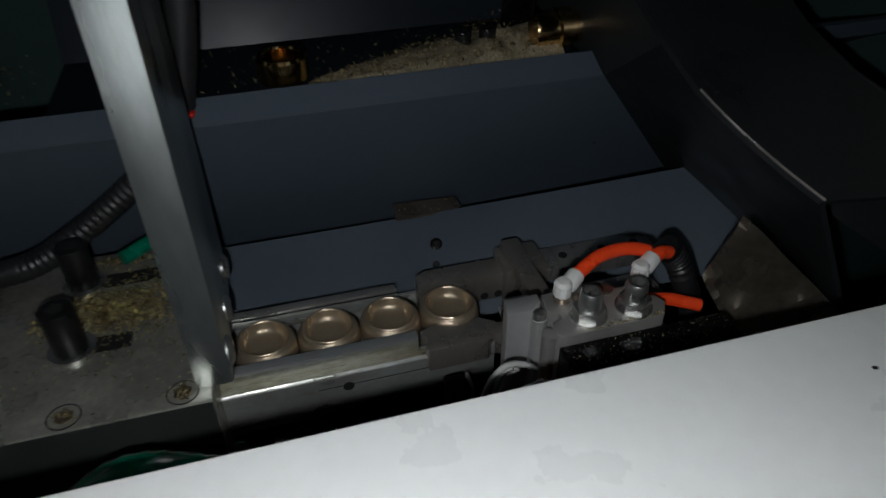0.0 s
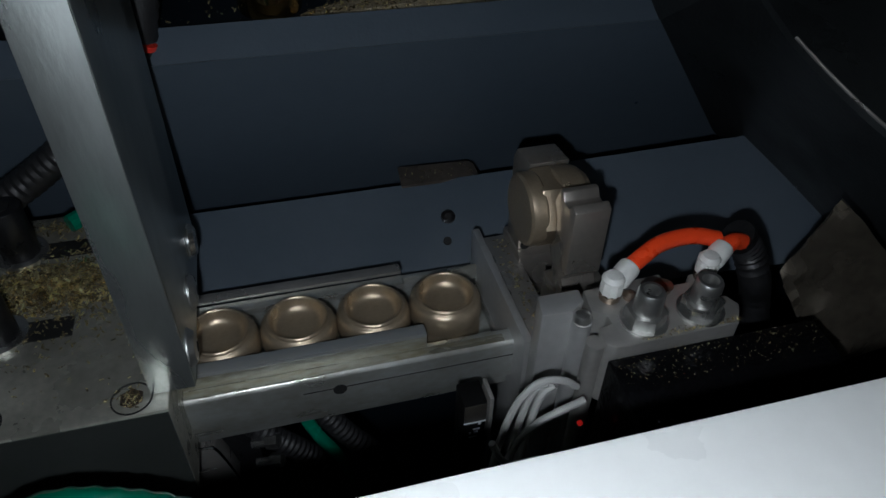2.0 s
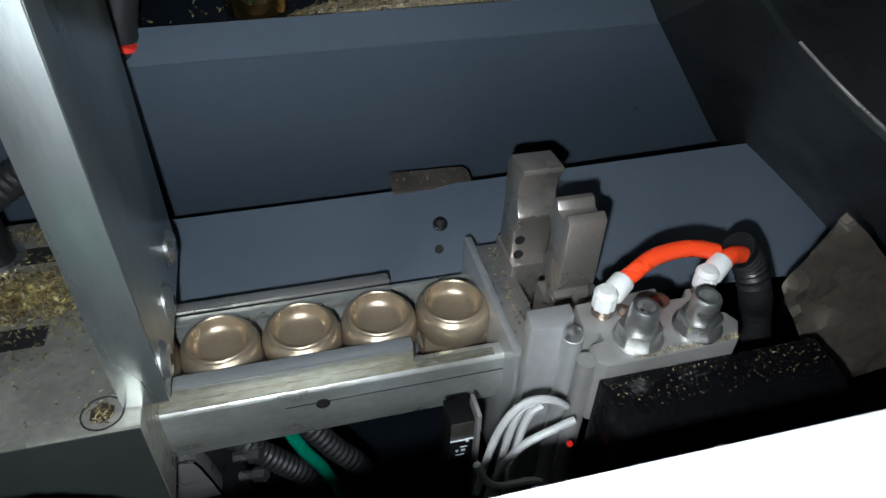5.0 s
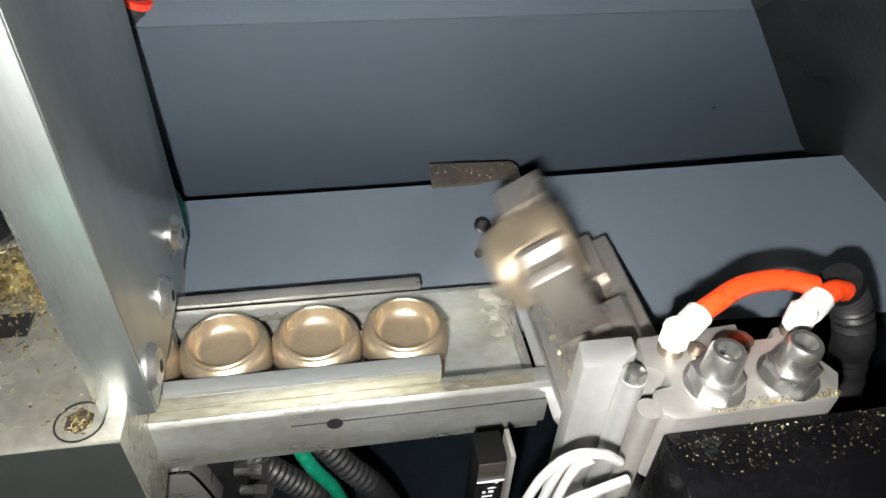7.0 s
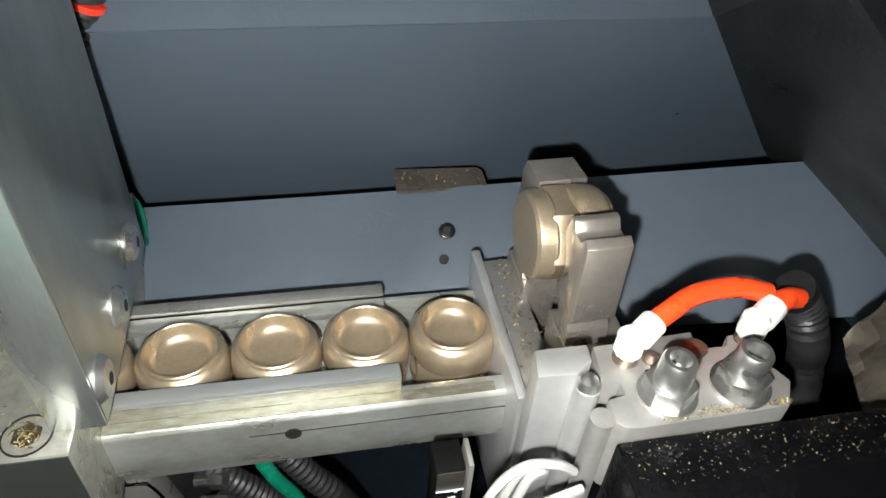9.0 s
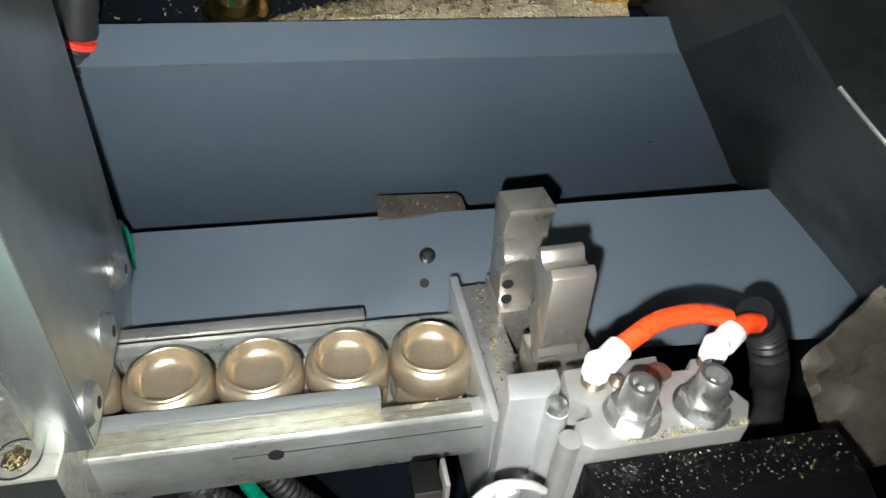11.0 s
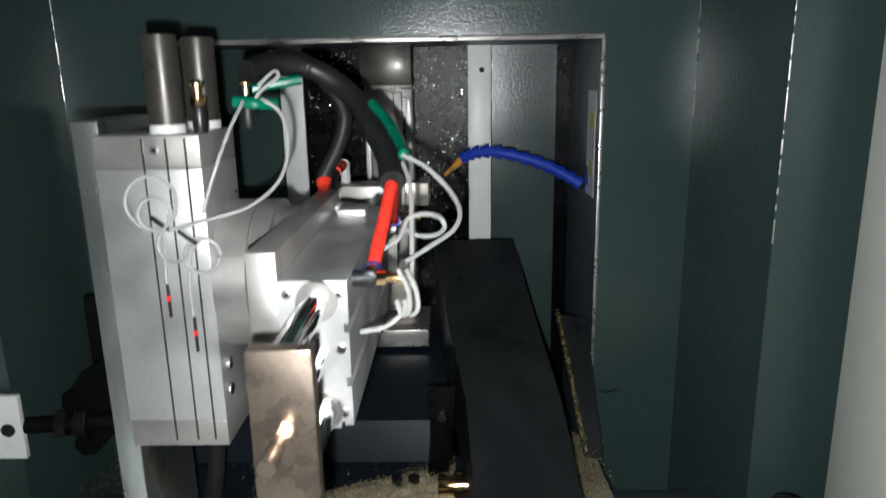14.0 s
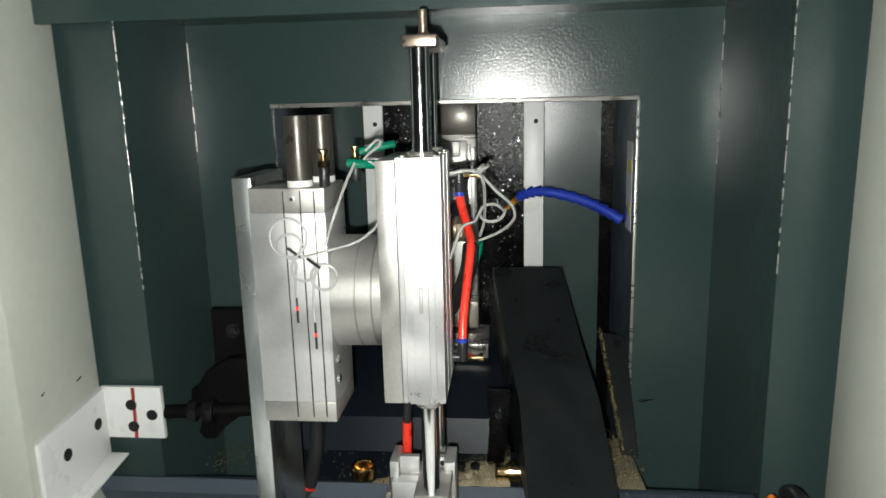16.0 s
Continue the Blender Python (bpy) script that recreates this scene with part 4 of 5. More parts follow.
    bm = tube(B(), [(0.221, 0.2880, 1.030), (0.226, 0.2900, 1.0305), (0.231, 0.2920, 1.0290), (0.238, 0.2935, 1.0255)], 0.0040, 12)
    solo("orange_air_tube", bm, M_ORANGE, "short bright orange air tube end entering a hose", "air tube")
    h = thing("sleeve_hose", (0.25, 0.28, 0.98), "black corrugated sleeve with a steel clamp", "hose")
    part("sleeve", tube(B(), [(0.2365, 0.297, 1.0265), (0.2440, 0.296, 1.017), (0.2500, 0.292, 1.002), (0.262, 0.298, 0.98), (0.270, 0.292, 0.945)], 0.0075, 12, 8, 0.05), M_RUBBER, h)
    part("clamp", tube(B(), [(0.2350, 0.2968, 1.0278), (0.2378, 0.2968, 1.0252)], 0.0080, 20), M_OXIDE, h)
    # black cylinder in front of the block
    c = thing("black_cylinder_block", (0.19, 0.235, 0.90), "black square block sprinkled with brass dust", "block")
    part("body", prism(B(), [(0.2520, 1.0150), (0.2520, 0.90), (0.195, 0.90), (0.195, 0.998), (0.2345, 1.0140)], "x", 0.151, 0.247, 0.001), M_BLACKPAINT, c)
    part("port", cyl(B(), (0.185, 0.2145, 1.0030), (0.185, 0.2130, 1.0062), 0.006, 20), M_BOLT, c)
    d = thing("deflector_plate", (0.3, 0.26, 0.93), "dented bare steel deflector plate stained with oil", "deflector")
    bm = B()
    rows = []
    for i in range(15):
        u = i / 14
        row = []
        for j in range(11):
            v = j / 10
            a = Vector((0.2708, 0.284, 1.052)).lerp(Vector((0.2530, 0.283, 1.014)), v)
            b = Vector((0.341, 0.256, 0.982)).lerp(Vector((0.278, 0.262, 0.962)), v)
            p = a.lerp(b, u) + Vector((-0.5, -0.6, 0.5)) * (0.003 * math.sin(9 * u + 2.2 * v) * (1 - 0.6 * v) + (0.004 + 0.005 * max(0.0, 0.45 - u)) * noise.noise((9 * u, 6 * v, 1.7)))
            row.append(p)
        rows.append(row)
    part("sheet", sheet(bm, rows, 0.0015), M_CRUMPLE, d)
    # sensor amplifier and white wires
    s = thing("sensor_amplifier", (0.106, 0.285, 0.90), "small black sensor amplifier with a clear lid", "sensor")
    part("case", box(B(), 0.1008, 0.1122, 0.2785, 0.292, 0.89, 0.9660, 0.0006), M_JET, s)
    part("lid", box(B(), 0.1012, 0.1118, 0.2777, 0.2783, 0.9535, 0.9655, 0.0002), M_DARK, s, "clear grey lid")
    part("lid_edge", tube(B(), [(0.1010, 0.2775, 0.9535), (0.1065, 0.2775, 0.9533), (0.1120, 0.2775, 0.9535)], 0.0004, 6), M_PAPER, s)
    part("cover", box(B(), 0.1135, 0.1155, 0.2785, 0.291, 0.89, 0.9675, 0.0003), M_ALUD, s, "pale thin cover plate")
    for x, z, w, h in ((0.1085, 0.9500, 0.0014, 0.0013), (0.1060, 0.9465, 0.0034, 0.0007), (0.1040, 0.9435, 0.0012, 0.0014), (0.1065, 0.9435, 0.0020, 0.0014), (0.1040, 0.9405, 0.0042, 0.0007)):
        part("print", box(B(), x, x + w, 0.27815, 0.27840, z, z + h), M_PAPER, s)
    w = thing("white_sensor_wires", (0.12, 0.25, 0.95), "bundle of white sensor wires looped beside the amplifier", "wires")
    for k, q in enumerate(([(0.105, 0.250, 0.955), (0.109, 0.250, 0.985), (0.114, 0.250, 1.003), (0.122, 0.250, 1.012), (0.132, 0.250, 1.010), (0.139, 0.251, 1.003)],
                           [(0.108, 0.247, 0.95), (0.113, 0.247, 0.975), (0.121, 0.246, 0.990), (0.131, 0.246, 0.996), (0.142, 0.248, 0.997)],
                           [(0.115, 0.254, 0.94), (0.116, 0.253, 0.975), (0.120, 0.252, 1.003), (0.126, 0.252, 1.008)],
                           [(0.119, 0.251, 0.94), (0.120, 0.251, 0.975), (0.1235, 0.251, 1.001), (0.129, 0.251, 1.007)],
                           [(0.102, 0.245, 0.985), (0.106, 0.243, 0.975), (0.112, 0.243, 0.969), (0.124, 0.243, 0.968), (0.130, 0.243, 0.965)])):
        part("wire", tube(B(), q, 0.0016, 8), M_WIRE, w)
    part("indicator", cyl(B(), (0.141, 0.2462, 0.985), (0.141, 0.2448, 0.985), 0.0012, 10), M_LED, w, "red indicator")
    bm = tube(B(), [(0.018, 0.35, 0.925), (0.026, 0.336, 0.912), (0.034, 0.33, 0.894), (0.043, 0.33, 0.872), (0.048, 0.33, 0.845), (0.050, 0.33, 0.80), (0.050, 0.33, 0.752)], 0.0036, 12)
    solo("green_air_tube", bm, M_GREEN, "green air tube below the feed rail", "air tube")
    for q in ([(-0.01, 0.345, 0.912), (0.006, 0.336, 0.898), (0.022, 0.332, 0.882), (0.036, 0.330, 0.862), (0.046, 0.328, 0.82), (0.048, 0.326, 0.755)],
              [(0.020, 0.350, 0.918), (0.036, 0.342, 0.902), (0.050, 0.336, 0.882), (0.066, 0.333, 0.858), (0.078, 0.330, 0.82), (0.082, 0.328, 0.755)]):
        solo("braided_hose", tube(B(), q, 0.0066, 14, 14, 0.05), M_RUBBER, "black braided hose below the feed rail", "hose", "braided hoses")
    bm = B()
    tube(bm, [(-0.085, 0.235, 0.99), (-0.060, 0.238, 1.004), (-0.035, 0.236, 1.000), (-0.010, 0.232, 0.985), (0.012, 0.228, 0.965)], 0.012, 12, 8, 0.03)
    solo("taped_cable", bm, M_GREEN, "cable bundle wrapped in glossy green tape", "cable")


def button_box():
    t = thing("push_button_box", (0.50, 0.37, 1.03), "orange two-button control box on a black base", "control box")
    u = Vector((0.70, 0.10, 0.70)).normalized()
    n = Vector((-0.62, -0.22, 0.72))
    n = (n - u * n.dot(u)).normalized()
    w = n.cross(u).normalized()
    m = Matrix.Translation((0.492, 0.365, 1.066)) @ Matrix((u, w, n)).transposed().to_4x4()

    def put(bm):
        bmesh.ops.transform(bm, matrix=m, verts=bm.verts)
        return bm
    part("lid", put(box(B(), -0.068, 0.068, -0.034, 0.034, -0.030, 0.0, 0.004)), M_BOX, t, "orange lid")
    part("base", put(box(B(), -0.072, 0.072, -0.052, 0.036, -0.052, -0.0302, 0.004)), M_BLACK, t)
    part("red_flap", put(box(B(), -0.01, 0.05, -0.066, -0.0522, -0.085, -0.046, 0.002)), M_RED, t)
    for x, material, h in ((-0.043, M_BLACK, 0.020), (0.035, M_GREEN, 0.022)):
        r = part("bezel", put(cyl(B(), (x, 0.002, 0), (x, 0.002, 0.006), 0.0145, 28, bev=0.001)), M_CHROME, t)
        part("button", put(lathe(B(), [(0.0125, 0.006), (0.0155, 0.009), (0.0160, h - 0.003), (0.0140, h), (0.001, h + 0.001)], (x, 0.002, 0), "z", 28)), material, r)
    part("plug", put(cyl(B(), (-0.002, 0.004, 0), (-0.002, 0.004, 0.002), 0.011, 28)), M_ALUD, t)
    part("handle", put(tube(B(), [(0.072, -0.03, -0.02), (0.082, -0.01, 0.0), (0.084, 0.015, -0.005), (0.078, 0.035, -0.02)], 0.009, 12)), M_BLACK, t)


def lathe_inside():
    for x in (-0.014, 0.2585):
        t = thing("support_strip", (x + 0.016, 0.84, 1.28), "white painted support strip inside the lathe", "strip", "support strips")
        part("strip", box(B(), x, x + 0.033, 0.838, 0.846, 1.27, 1.5665, 0.0006), M_WHITE, t)
        part("hole", cyl(B(), (x + 0.020, 0.8375, 1.528), (x + 0.020, 0.842, 1.528), 0.0038, 18), M_HOLE, t)
    t = thing("tool_slide", (0.148, 0.80, 1.10), "oily steel tool slide with clamped holders", "tool slide")
    part("column", box(B(), 0.112, 0.180, 0.80, 0.855, 1.13, 1.51, 0.002), M_STEEL, t)
    part("top_block", box(B(), 0.110, 0.180, 0.79, 0.855, 1.51, 1.566, 0.001), M_DARK, t)
    part("slide_face", box(B(), 0.124, 0.166, 0.788, 0.80, 1.36, 1.50, 0.002), M_ALUD, t)
    for x in (0.114, 0.171):
        part("gib", box(B(), x, x + 0.007, 0.785, 0.80, 1.36, 1.49, 0.0008), M_ALU, t)
    part("clamp", box(B(), 0.133, 0.155, 0.775, 0.788, 1.475, 1.50, 0.001), M_ALUD, t)
    for z in (1.452, 1.430):
        b = part("cap_screw", cyl(B(), (0.145, 0.788, z), (0.145, 0.779, z), 0.010, 24, bev=0.001), M_STEEL, t)
        part("socket", cyl(B(), (0.145, 0.7795, z), (0.145, 0.7785, z), 0.005, 6), M_HOLE, b)
    part("knuckle", cyl(B(), (0.147, 0.79, 1.395), (0.147, 0.77, 1.39), 0.011, 20), M_OXIDE, t)
    part("holder", box(B(), 0.118, 0.170, 0.775, 0.80, 1.25, 1.34, 0.002), M_ALUD, t)
    part("holder", box(B(), 0.125, 0.182, 0.765, 0.80, 1.19, 1.235, 0.002), M_JAW, t)
    part("shoe", box(B(), 0.10, 0.20, 0.70, 0.80, 1.160, 1.185, 0.002), M_STEEL, t)
    k = thing("coolant_hose", (0.3, 0.76, 1.37), "segmented blue coolant hose with an amber nozzle", "coolant hose")
    pts = smooth_path([(0.408, 0.75, 1.375), (0.385, 0.752, 1.389), (0.355, 0.755, 1.403), (0.32, 0.758, 1.414), (0.285, 0.76, 1.420), (0.262, 0.76, 1.417), (0.246, 0.76, 1.409)], 2)
    for a, b in zip(pts, pts[1:]):
        part("segment", cyl(B(), a, b, 0.0100, 14, r2=0.0060), M_BLUE, k)
    part("nozzle", cyl(B(), (0.248, 0.76, 1.410), (0.224, 0.758, 1.388), 0.0062, 16, r2=0.0022), M_NOZZLE, k, "amber nozzle")
    l = thing("warning_label", (0.40, 0.70, 1.4), "white warning label with yellow fields", "label")
    part("sheet", box(B(), 0.4090, 0.4096, 0.665, 0.715, 1.37, 1.50), M_PAPER, l)
    for z in (1.455, 1.395):
        part("field", box(B(), 0.4084, 0.4089, 0.672, 0.695, z, z + 0.018), M_YELLOW, l)
    part("print", box(B(), 0.4084, 0.4089, 0.70, 0.71, 1.38, 1.405), M_BLUE, l)
    # black baffle and small screw beside the cover
    b = thing("baffle_plate", (0.235, 0.5, 1.09), "black bent baffle plate with a chromed screw", "baffle")
    part("plate", prism(B(), [(0.205, 1.195), (0.236, 1.195), (0.2344, 1.150), (0.2312, 1.117), (0.2255, 1.0835), (0.2065, 1.0870), (0.2040, 1.092), (0.2077, 1.142)], "y", 0.4985, 0.5015, 0.0005), M_BLACKPAINT, b)
    part("edge", tube(B(), [(0.2318, 0.4980, 1.118), (0.2285, 0.4980, 1.100), (0.2262, 0.4980, 1.086)], 0.0011, 8), M_CHROME, b, "bright bare edge")
    part("screw", cyl(B(), (0.2205, 0.4983, 1.162), (0.2205, 0.4915, 1.162), 0.0048, 16), M_CHROME, b)
    # finished ring and fitting lying on the ledge
    r = thing("turned_brass_ring", (0.0437, 0.468, 1.083), "bright turned brass ring lying among chips", "brass part")
    part("ring", lathe(B(), [(0.0140, 0.0), (0.0162, 0.0005), (0.0168, 0.003), (0.0168, 0.0150), (0.0155, 0.0168), (0.0130, 0.0168), (0.0120, 0.0155), (0.0120, 0.004), (0.001, 0.004)], (0.0437, 0.468, 1.0835), "z", 48), M_BRASSBRIGHT, r)
    f = thing("brass_fitting", (0.24, 0.47, 1.083), "bright brass valve fitting lying on the ledge", "brass part")
    part("body", lathe(B(), [(0.010, -0.020), (0.011, -0.018), (0.011, -0.004), (0.014, -0.003), (0.014, 0.006), (0.011, 0.007), (0.011, 0.02), (0.009, 0.021)], (0.236, 0.466, 1.0975), "x", 32), M_BRASSBRIGHT, f)


def chips():
    rnd = random.Random(4)

    def flakes(bm, n, pick, smin, smax):
        for _ in range(n):
            x, y, z = pick()
            s, a, tz = rnd.uniform(smin, smax), rnd.uniform(0, 6.28), rnd.uniform(-1.3, 1.3)
            ca, sa = math.cos(a), math.sin(a)
            p = []
            for u, v in ((-1, -0.35), (1, -0.3), (0.8, 0.35), (-0.9, 0.3)):
                p.append(bm.verts.new((x + s * (u * ca - v * sa), y + s * (u * sa + v * ca), z + s * (0.5 * tz * u + rnd.uniform(0, 0.6)))))
            bm.faces.new(p)
        return bm

    def gauss(cx, cy, sx, sy, z, top):
        def f():
            while True:
                dx, dy = rnd.gauss(0, 1), rnd.gauss(0, 1)
                if abs(dx) < 2.2 and abs(dy) < 2.2:
                    return cx + dx * sx, cy + dy * sy, z + top * math.exp(-(dx * dx + dy * dy) / 2) * rnd.random()
        return f
    bm = B()
    flakes(bm, 2400, gauss(-0.088, 0.379, 0.0175, 0.0085, 0.9885, 0.005), 0.0006, 0.0019)
    flakes(bm, 900, gauss(-0.066, 0.380, 0.016, 0.020, 0.9885, 0.0012), 0.0005, 0.0016)
    flakes(bm, 260, gauss(-0.076, 0.428, 0.012, 0.003, 0.9885, 0.002), 0.0005, 0.0016)
    flakes(bm, 320, gauss(-0.090, 0.345, 0.045, 0.022, 0.9885, 0.0004), 0.0004, 0.0012)
    flakes(bm, 60, gauss(-0.0393, 0.3008, 0.003, 0.003, 0.9886, 0.001), 0.0004, 0.0010)
    flakes(bm, 60, gauss(-0.0976, 0.3008, 0.003, 0.003, 0.9886, 0.001), 0.0004, 0.0010)
    bmesh.ops.delete(bm, geom=[v for v in bm.verts if v.co.x > -0.0345 or v.co.y < 0.2925], context="VERTS")
    solo("brass_chips", bm, M_CHIPS, "heap of brass turning chips on the steel table", "chips", kind="stuff")
    bm = B()
    nx, ny = 46, 10
    rows = []
    for i in range(nx + 1):
        x = 0.058 + 0.177 * i / nx
        k = i / nx
        h = 0.0005 + 0.013 * k
        rows.append([(x, 0.452 + (0.006 + 0.078 * k ** 0.8) * j / ny * (1 + 0.15 * noise.noise((x * 90, 0, 0))), 1.0832 + h * math.sin(math.pi * min(1, j / ny * 0.9 + 0.12)) * (0.65 + 0.6 * noise.noise((x * 60, j * 0.7, 0))) - (0.002 if j in (0, ny) else 0)) for j in range(ny + 1)])
    sheet(bm, rows, 0.0006)
    sheet(bm, [[(x, 0.47 + 0.17 * j / 8, 1.066 - 0.010 * j / 8 + 0.006 * noise.noise((x * 70, j * 0.9, 3))) for j in range(9)] for x in (0.335, 0.35, 0.365, 0.38, 0.395, 0.409)], 0.0006)
    for x, y in ((0.1706, 0.484), (0.1892, 0.485)):
        b = solo("buried_bolt", cyl(B(), (x, y, 1.070), (x, y, 1.0965), 0.0062, 18, bev=0.0008), M_OXIDE, "black bolt head half buried in swarf", "bolt", "bolts in the swarf")
    solo("swarf_bed", bm, M_SAND, "bed of fine brass swarf along the ledge", "swarf", kind="stuff")
    bm = B()
    for _ in range(1500):
        k = rnd.random() ** 0.6
        flakes(bm, 1, lambda: (0.058 + 0.177 * k, 0.452 + (0.006 + 0.08 * k) * rnd.random(), 1.0842 + 0.012 * k * rnd.random()), 0.0006, 0.0018)
    flakes(bm, 260, lambda: (rnd.uniform(-0.06, 0.16), 0.458 + 0.08 * rnd.random(), 1.0832), 0.0005, 0.0015)
    flakes(bm, 900, lambda: (0.365 + rnd.gauss(0, 0.018), 0.52 + rnd.gauss(0, 0.035), 1.0838 + 0.006 * rnd.random()), 0.0006, 0.0018)
    flakes(bm, 260, lambda: (-0.15 + rnd.gauss(0, 0.015), 0.50 + rnd.gauss(0, 0.02), 1.0838 + 0.008 * rnd.random()), 0.0006, 0.0018)
    flakes(bm, 700, lambda: (0.37 + rnd.gauss(0, 0.014), rnd.uniform(0.50, 0.64), 1.072 + rnd.uniform(0, 0.004)), 0.0006, 0.0018)
    for _ in range(800):
        u = rnd.random()
        flakes(bm, 1, lambda: (0.388 - 0.018 * u + rnd.gauss(0, 0.0012), 0.545 + 0.13 * u, 1.0895 + 0.131 * u + abs(rnd.gauss(0, 0.001))), 0.0008, 0.0020)
    flakes(bm, 30, lambda: (rnd.uniform(0.112, 0.155), rnd.uniform(0.445, 0.458), 0.9764), 0.0004, 0.0011)
    solo("brass_chips", bm, M_CHIPS, "scattered brass chips on the painted ledge", "chips", kind="stuff")
    bm = B()
    for k in range(330):
        x, y = rnd.uniform(0.152, 0.246), 0.2515 - 0.0165 * rnd.random() ** 1.3
        flakes(bm, 1, lambda: (x, y, 1.0153), 0.00012, 0.00042)
    for k in range(320):
        u = rnd.random() ** 0.7
        flakes(bm, 1, lambda: (0.165 + 0.047 * u, 0.2535 + 0.001 * u + abs(rnd.gauss(0, 0.0012)), 1.0207), 0.00015, 0.0006)
    solo("brass_chips", bm, M_CHIPS, "brass dust on the black block and air block", "chips", kind="stuff")
    bm = B()
    flakes(bm, 900, lambda: (rnd.uniform(0.24, 0.40), rnd.uniform(0.17, 0.30), 0.7505 + 0.004 * rnd.random()), 0.0008, 0.002)
    for p, q in (((0.285, 0.44), (0.30, 0.41)), ((0.315, 0.425), (0.34, 0.40)), ((0.268, 0.455), (0.275, 0.43))):
        for k in range(130):
            u = rnd.random()
            x, y = p[0] + (q[0] - p[0]) * u + rnd.gauss(0, 0.002), p[1] + (q[1] - p[1]) * u + rnd.gauss(0, 0.003)
            flakes(bm, 1, lambda: (x, y, 1.0612 + (y - 0.273) * 0.527), 0.0005, 0.0015)
    solo("brass_chips", bm, M_CHIPS, "brass chips in the sump and on the chute", "chips", kind="stuff")


def marks():
    """Small marks, specks and oil drops on the painted faces."""
    rnd = random.Random(31)
    bm = B()
    for p in ([(0.424, 0.6392, 1.122), (0.430, 0.6390, 1.119), (0.437, 0.6392, 1.121), (0.446, 0.6390, 1.124)], [(0.428, 0.6391, 1.1235), (0.434, 0.6390, 1.1215), (0.439, 0.6392, 1.1225)]):
        tube(bm, p, 0.0009, 6, 4)
    solo("scribble_mark", bm, M_JET, "short black scribbled mark on the painted machine front", "mark")
    bm = B()
    for k in range(16):
        x, y = rnd.uniform(0.02, 0.42), rnd.uniform(0.03, 0.172)
        r = rnd.uniform(0.0005, 0.0011)
        n = rnd.randint(4, 6)
        bm.faces.new([bm.verts.new((x + r * (1 + rnd.random()) * math.cos(6.28 * a / n), y + r * math.sin(6.28 * a / n), 1.0803)) for a in range(n)])
    solo("grit", bm, M_JET, "dark grit specks on the white sill", "grit", kind="stuff")
    for y, z, l in ((0.431, 1.226, 0.009), (0.365, 1.2345, 0.005)):
        solo("scuff_mark", tube(B(), [(-0.3122, y, z), (-0.3121, y + l * 0.5, z + 0.001), (-0.3122, y + l, z + 0.003)], 0.0009, 6, 3), M_JET, "black scuff on the off-white cheek beside the bracket", "mark", "scuffs on the cheek")
    bm = B()
    for k in range(620):
        x, z = rnd.uniform(0.02, 0.29), 1.56 - 0.36 * rnd.random() ** 1.3
        r = rnd.uniform(0.0004, 0.0013)
        a, b = rnd.gauss(0, 0.5), rnd.gauss(0, 0.5)
        bm.faces.new([bm.verts.new((x + r * u, 0.8592 - 0.3 * r * (a * u + b * v) - 0.0006, z + r * 1.3 * v)) for u, v in ((-1, -0.5), (0, -1), (1, -0.4), (0.7, 0.8), (-0.6, 0.9))])
    solo("oil_drops", bm, M_DROP, "wet oil drops on the black inner guard", "oil drops", kind="stuff")


def torch():
    t = thing("camera_torch", (0, 0, 0), "small torch lamp beside the camera lens", "torch")
    part("housing", lathe(B(), [(0.0095, 0.0005), (0.0095, 0.004), (0.006, 0.006)], (0, 0, 0), "z", 24), M_BLACK, t)
    part("emitter", cyl(B(), (0, 0, -0.0005), (0, 0, 0.0), 0.0041, 24), M_TORCH, t, "white light emitter")
    return t


structure()
column()
bracket()
ARM = arm()
GRIP = gripper()
rail()
SWIVEL = swivel()
BLANK = blank()
BLANKS = [BLANK] + [copy_thing(BLANK, pose(0.12 - 0.0388 * k, 0.347, 0.956)) for k in range(1, 8)]
manifold()
button_box()
lathe_inside()
chips()
marks()
TORCH_THING = torch()

# ---- what moves ----
PICK, HALF = 6.05, 0.0388


def ramp(t, keys):
    """Linear between keys of (time, value), held at the ends."""
    if t <= keys[0][0]:
        return keys[0][1]
    for (a, va), (b, vb) in zip(keys, keys[1:]):
        if t <= b:
            u = (t - a) / (b - a)
            return va + (vb - va) * u
    return keys[-1][1]


TIP = [(0.0, 0), (0.83, 0), (0.92, 16), (1.0, 50), (1.1, 82), (1.18, 90), (5.2, 90), (5.28, 72), (5.37, 25), (5.45, 0), (6.84, 0), (6.92, 18), (7.0, 58), (7.1, 82), (7.18, 90), (11.12, 90), (11.2, 72), (11.3, 22), (11.4, 0), (12.86, 0), (12.94, 18), (13.02, 60), (13.12, 82), (13.2, 90), (16.0, 90)]
STEP = [(0.0, 0), (1.2, 0), (2.3, 1), (7.0, 1), (8.15, 2), (13.1, 2), (14.2, 3), (16.0, 3)]
SWING = [(0.0, 90), (2.85, 90), (3.25, 0), (4.85, 0), (5.25, 90), (8.85, 90), (9.25, 0), (10.82, 0), (11.2, 90), (14.97, 90), (15.04, 78), (15.12, 45), (15.2, 12), (15.27, 0), (16.0, 0)]
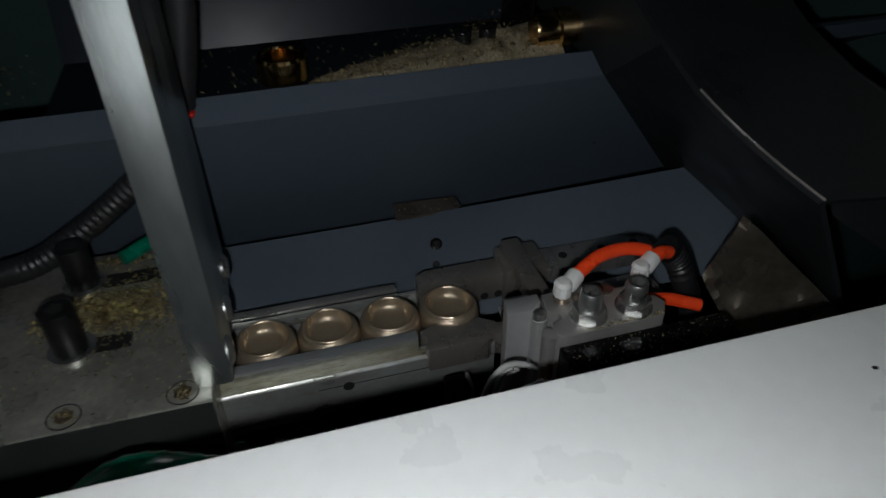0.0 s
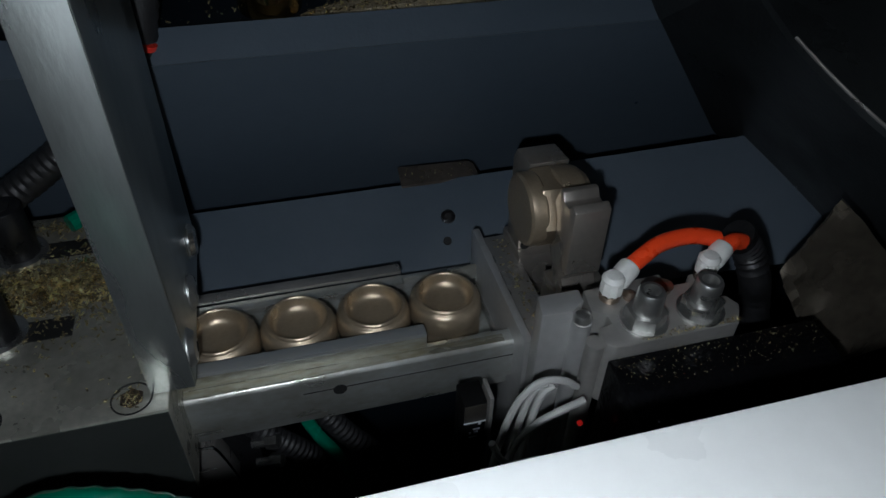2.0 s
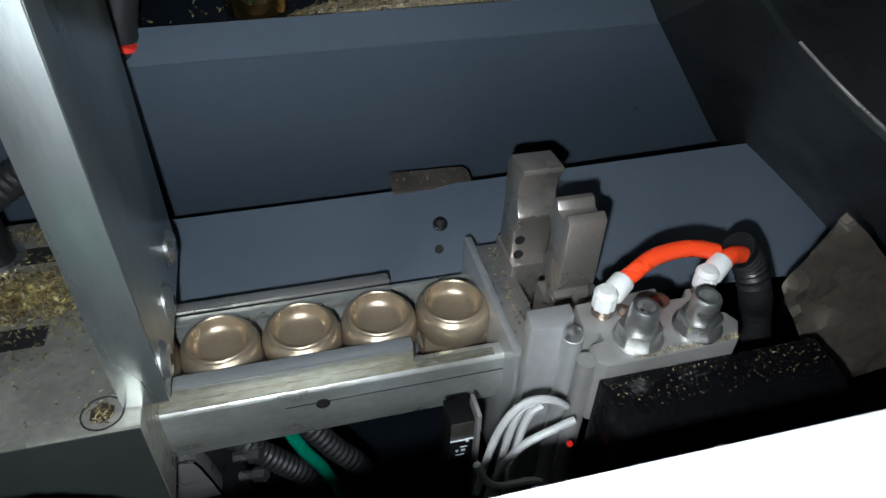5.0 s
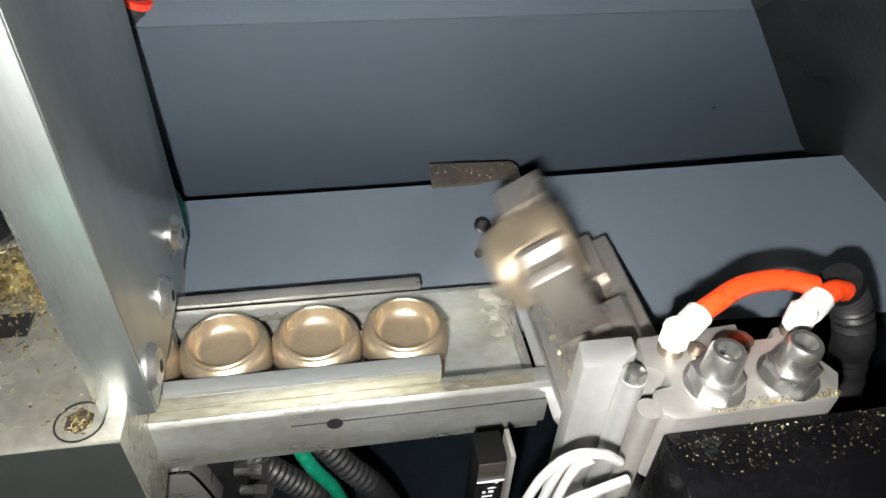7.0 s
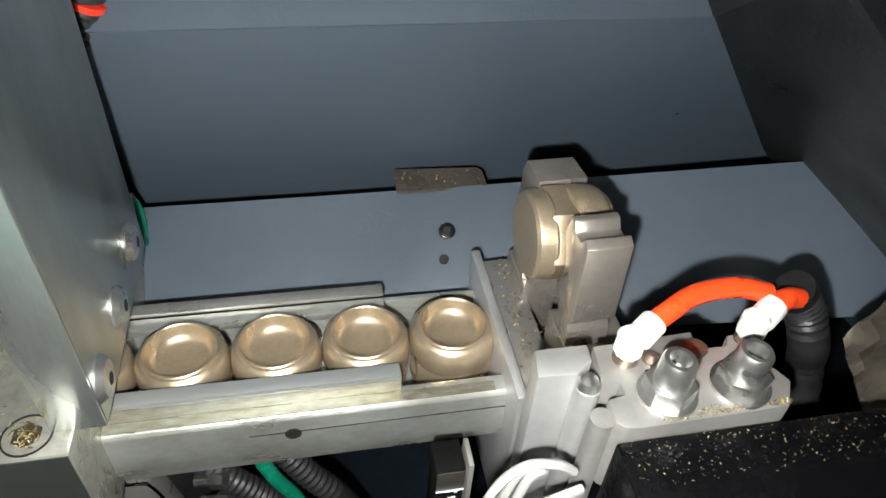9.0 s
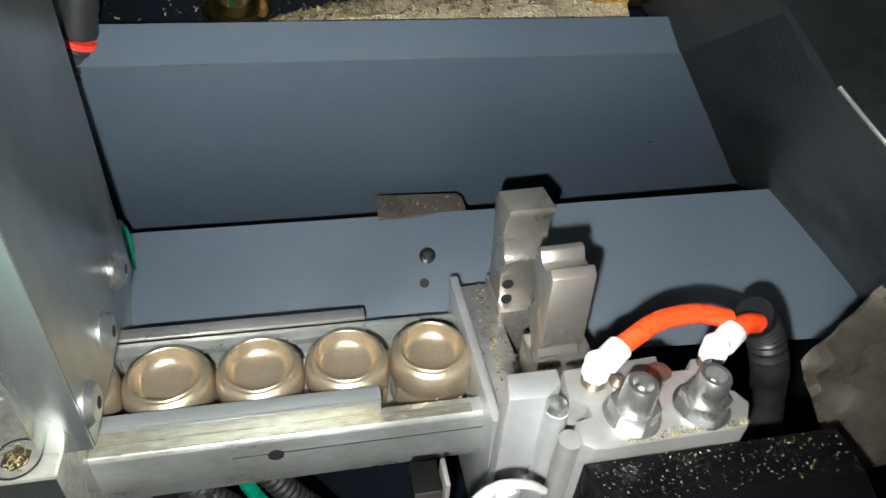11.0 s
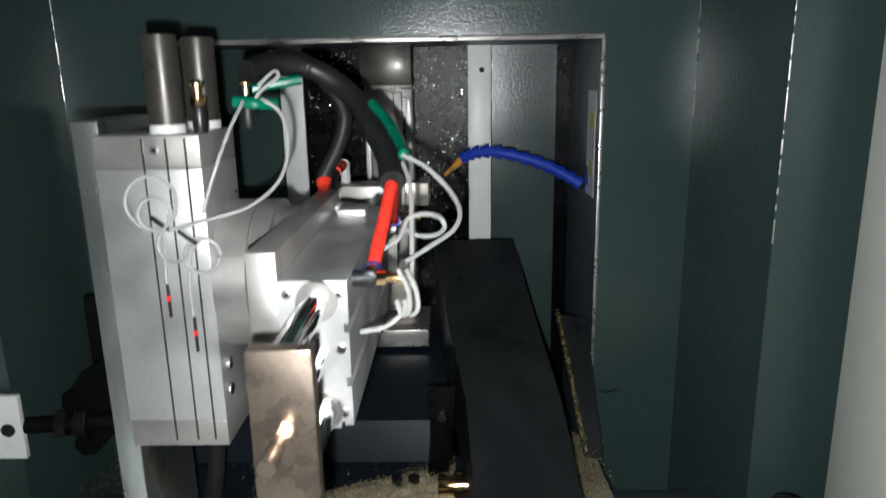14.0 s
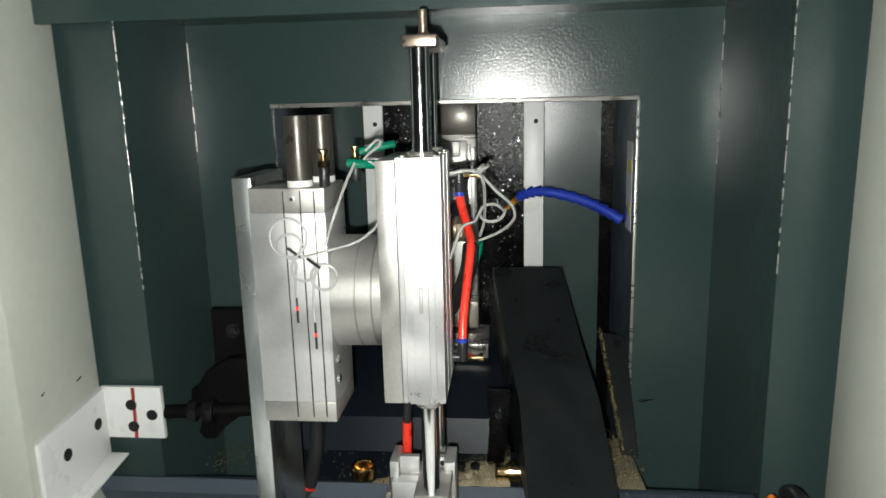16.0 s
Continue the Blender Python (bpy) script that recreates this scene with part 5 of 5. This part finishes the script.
SLIDE = [(0.0, 0.1), (0.9, 0.1), (1.2, 0.1), (2.4, 0.1), (2.6, 0.0), (3.42, 0.0), (3.66, 0.1), (4.25, 0.1), (4.48, 0.005), (6.7, 0.0), (6.95, 0.1), (8.3, 0.1), (8.5, 0.0), (9.42, 0.0), (9.66, 0.1), (10.22, 0.1), (10.46, 0.0), (10.8, 0.0), (11.3, 0.0), (12.94, 0.0), (13.15, 0.06), (13.3, 0.095), (14.42, 0.095), (14.59, 0.0), (15.38, 0.0), (15.55, 0.06), (16.0, 0.086)]


def times(*tracks):
    ts = {0.0, 16.0}
    for keys in tracks:
        for (a, va), (b, vb) in zip(keys, keys[1:]):
            ts.update((a, b))
            if va != vb:
                n = max(2, math.ceil(abs(vb - va) / 30)) if abs(vb - va) > 2 else 3
                ts.update(a + (b - a) * k / n for k in range(1, n))
    return sorted({round(x * FPS) / FPS for x in ts})


def grip_pose(t):
    return pose(*AXIS, ramp(t, SWING), 0, 0) @ pose(0, 0, -ramp(t, SLIDE))


def tip_pose(t):
    return pose(*PIV, 0, ramp(t, TIP) - 90, 0)


def motions():
    walk(ARM, [(t, pose(*AXIS, ramp(t, SWING), 0, 0)) for t in times(SWING)])
    walk(GRIP, [(t, grip_pose(t)) for t in times(SWING, SLIDE)])
    walk(SWIVEL, [(t, tip_pose(t)) for t in times(TIP)])
    walk(TORCH_THING, [(t, look(eye, target, roll) @ pose(-0.010, -0.024, 0.002)) for t, eye, target, roll in PATH])
    ups = (0.83, 6.84, 12.86)
    takes = (4.25, 10.22, 99.0)
    drops = (8.3, 14.42, 99.0)
    for k, ob in enumerate(BLANKS):
        rows = []
        for t in times(TIP, STEP, SWING, SLIDE):
            up, take, drop = (ups[k], takes[k], drops[k]) if k < 3 else (99.0, 99.0, 99.0)
            lift = pose(*PIV) @ pose(0, 0, 0, 0, 90, 0) @ pose(*PIV).inverted() @ pose(0.12, 0.347, 0.956)
            held = grip_pose(take).inverted() @ lift
            if t <= up:
                m = pose(0.12 - HALF * (k - ramp(t, STEP)), 0.347, 0.956)
            elif t <= take:
                m = pose(*PIV) @ pose(0, 0, 0, 0, ramp(t, TIP), 0) @ pose(*PIV).inverted() @ pose(0.12, 0.347, 0.956)
            elif t <= drop:
                m = grip_pose(t) @ held
            else:
                m = grip_pose(drop) @ held
                if k == 0 and t > 11.0:
                    m = pose(0.29, 0.79, 1.10)
            rows.append((t, m))
        walk(ob, rows)


motions()
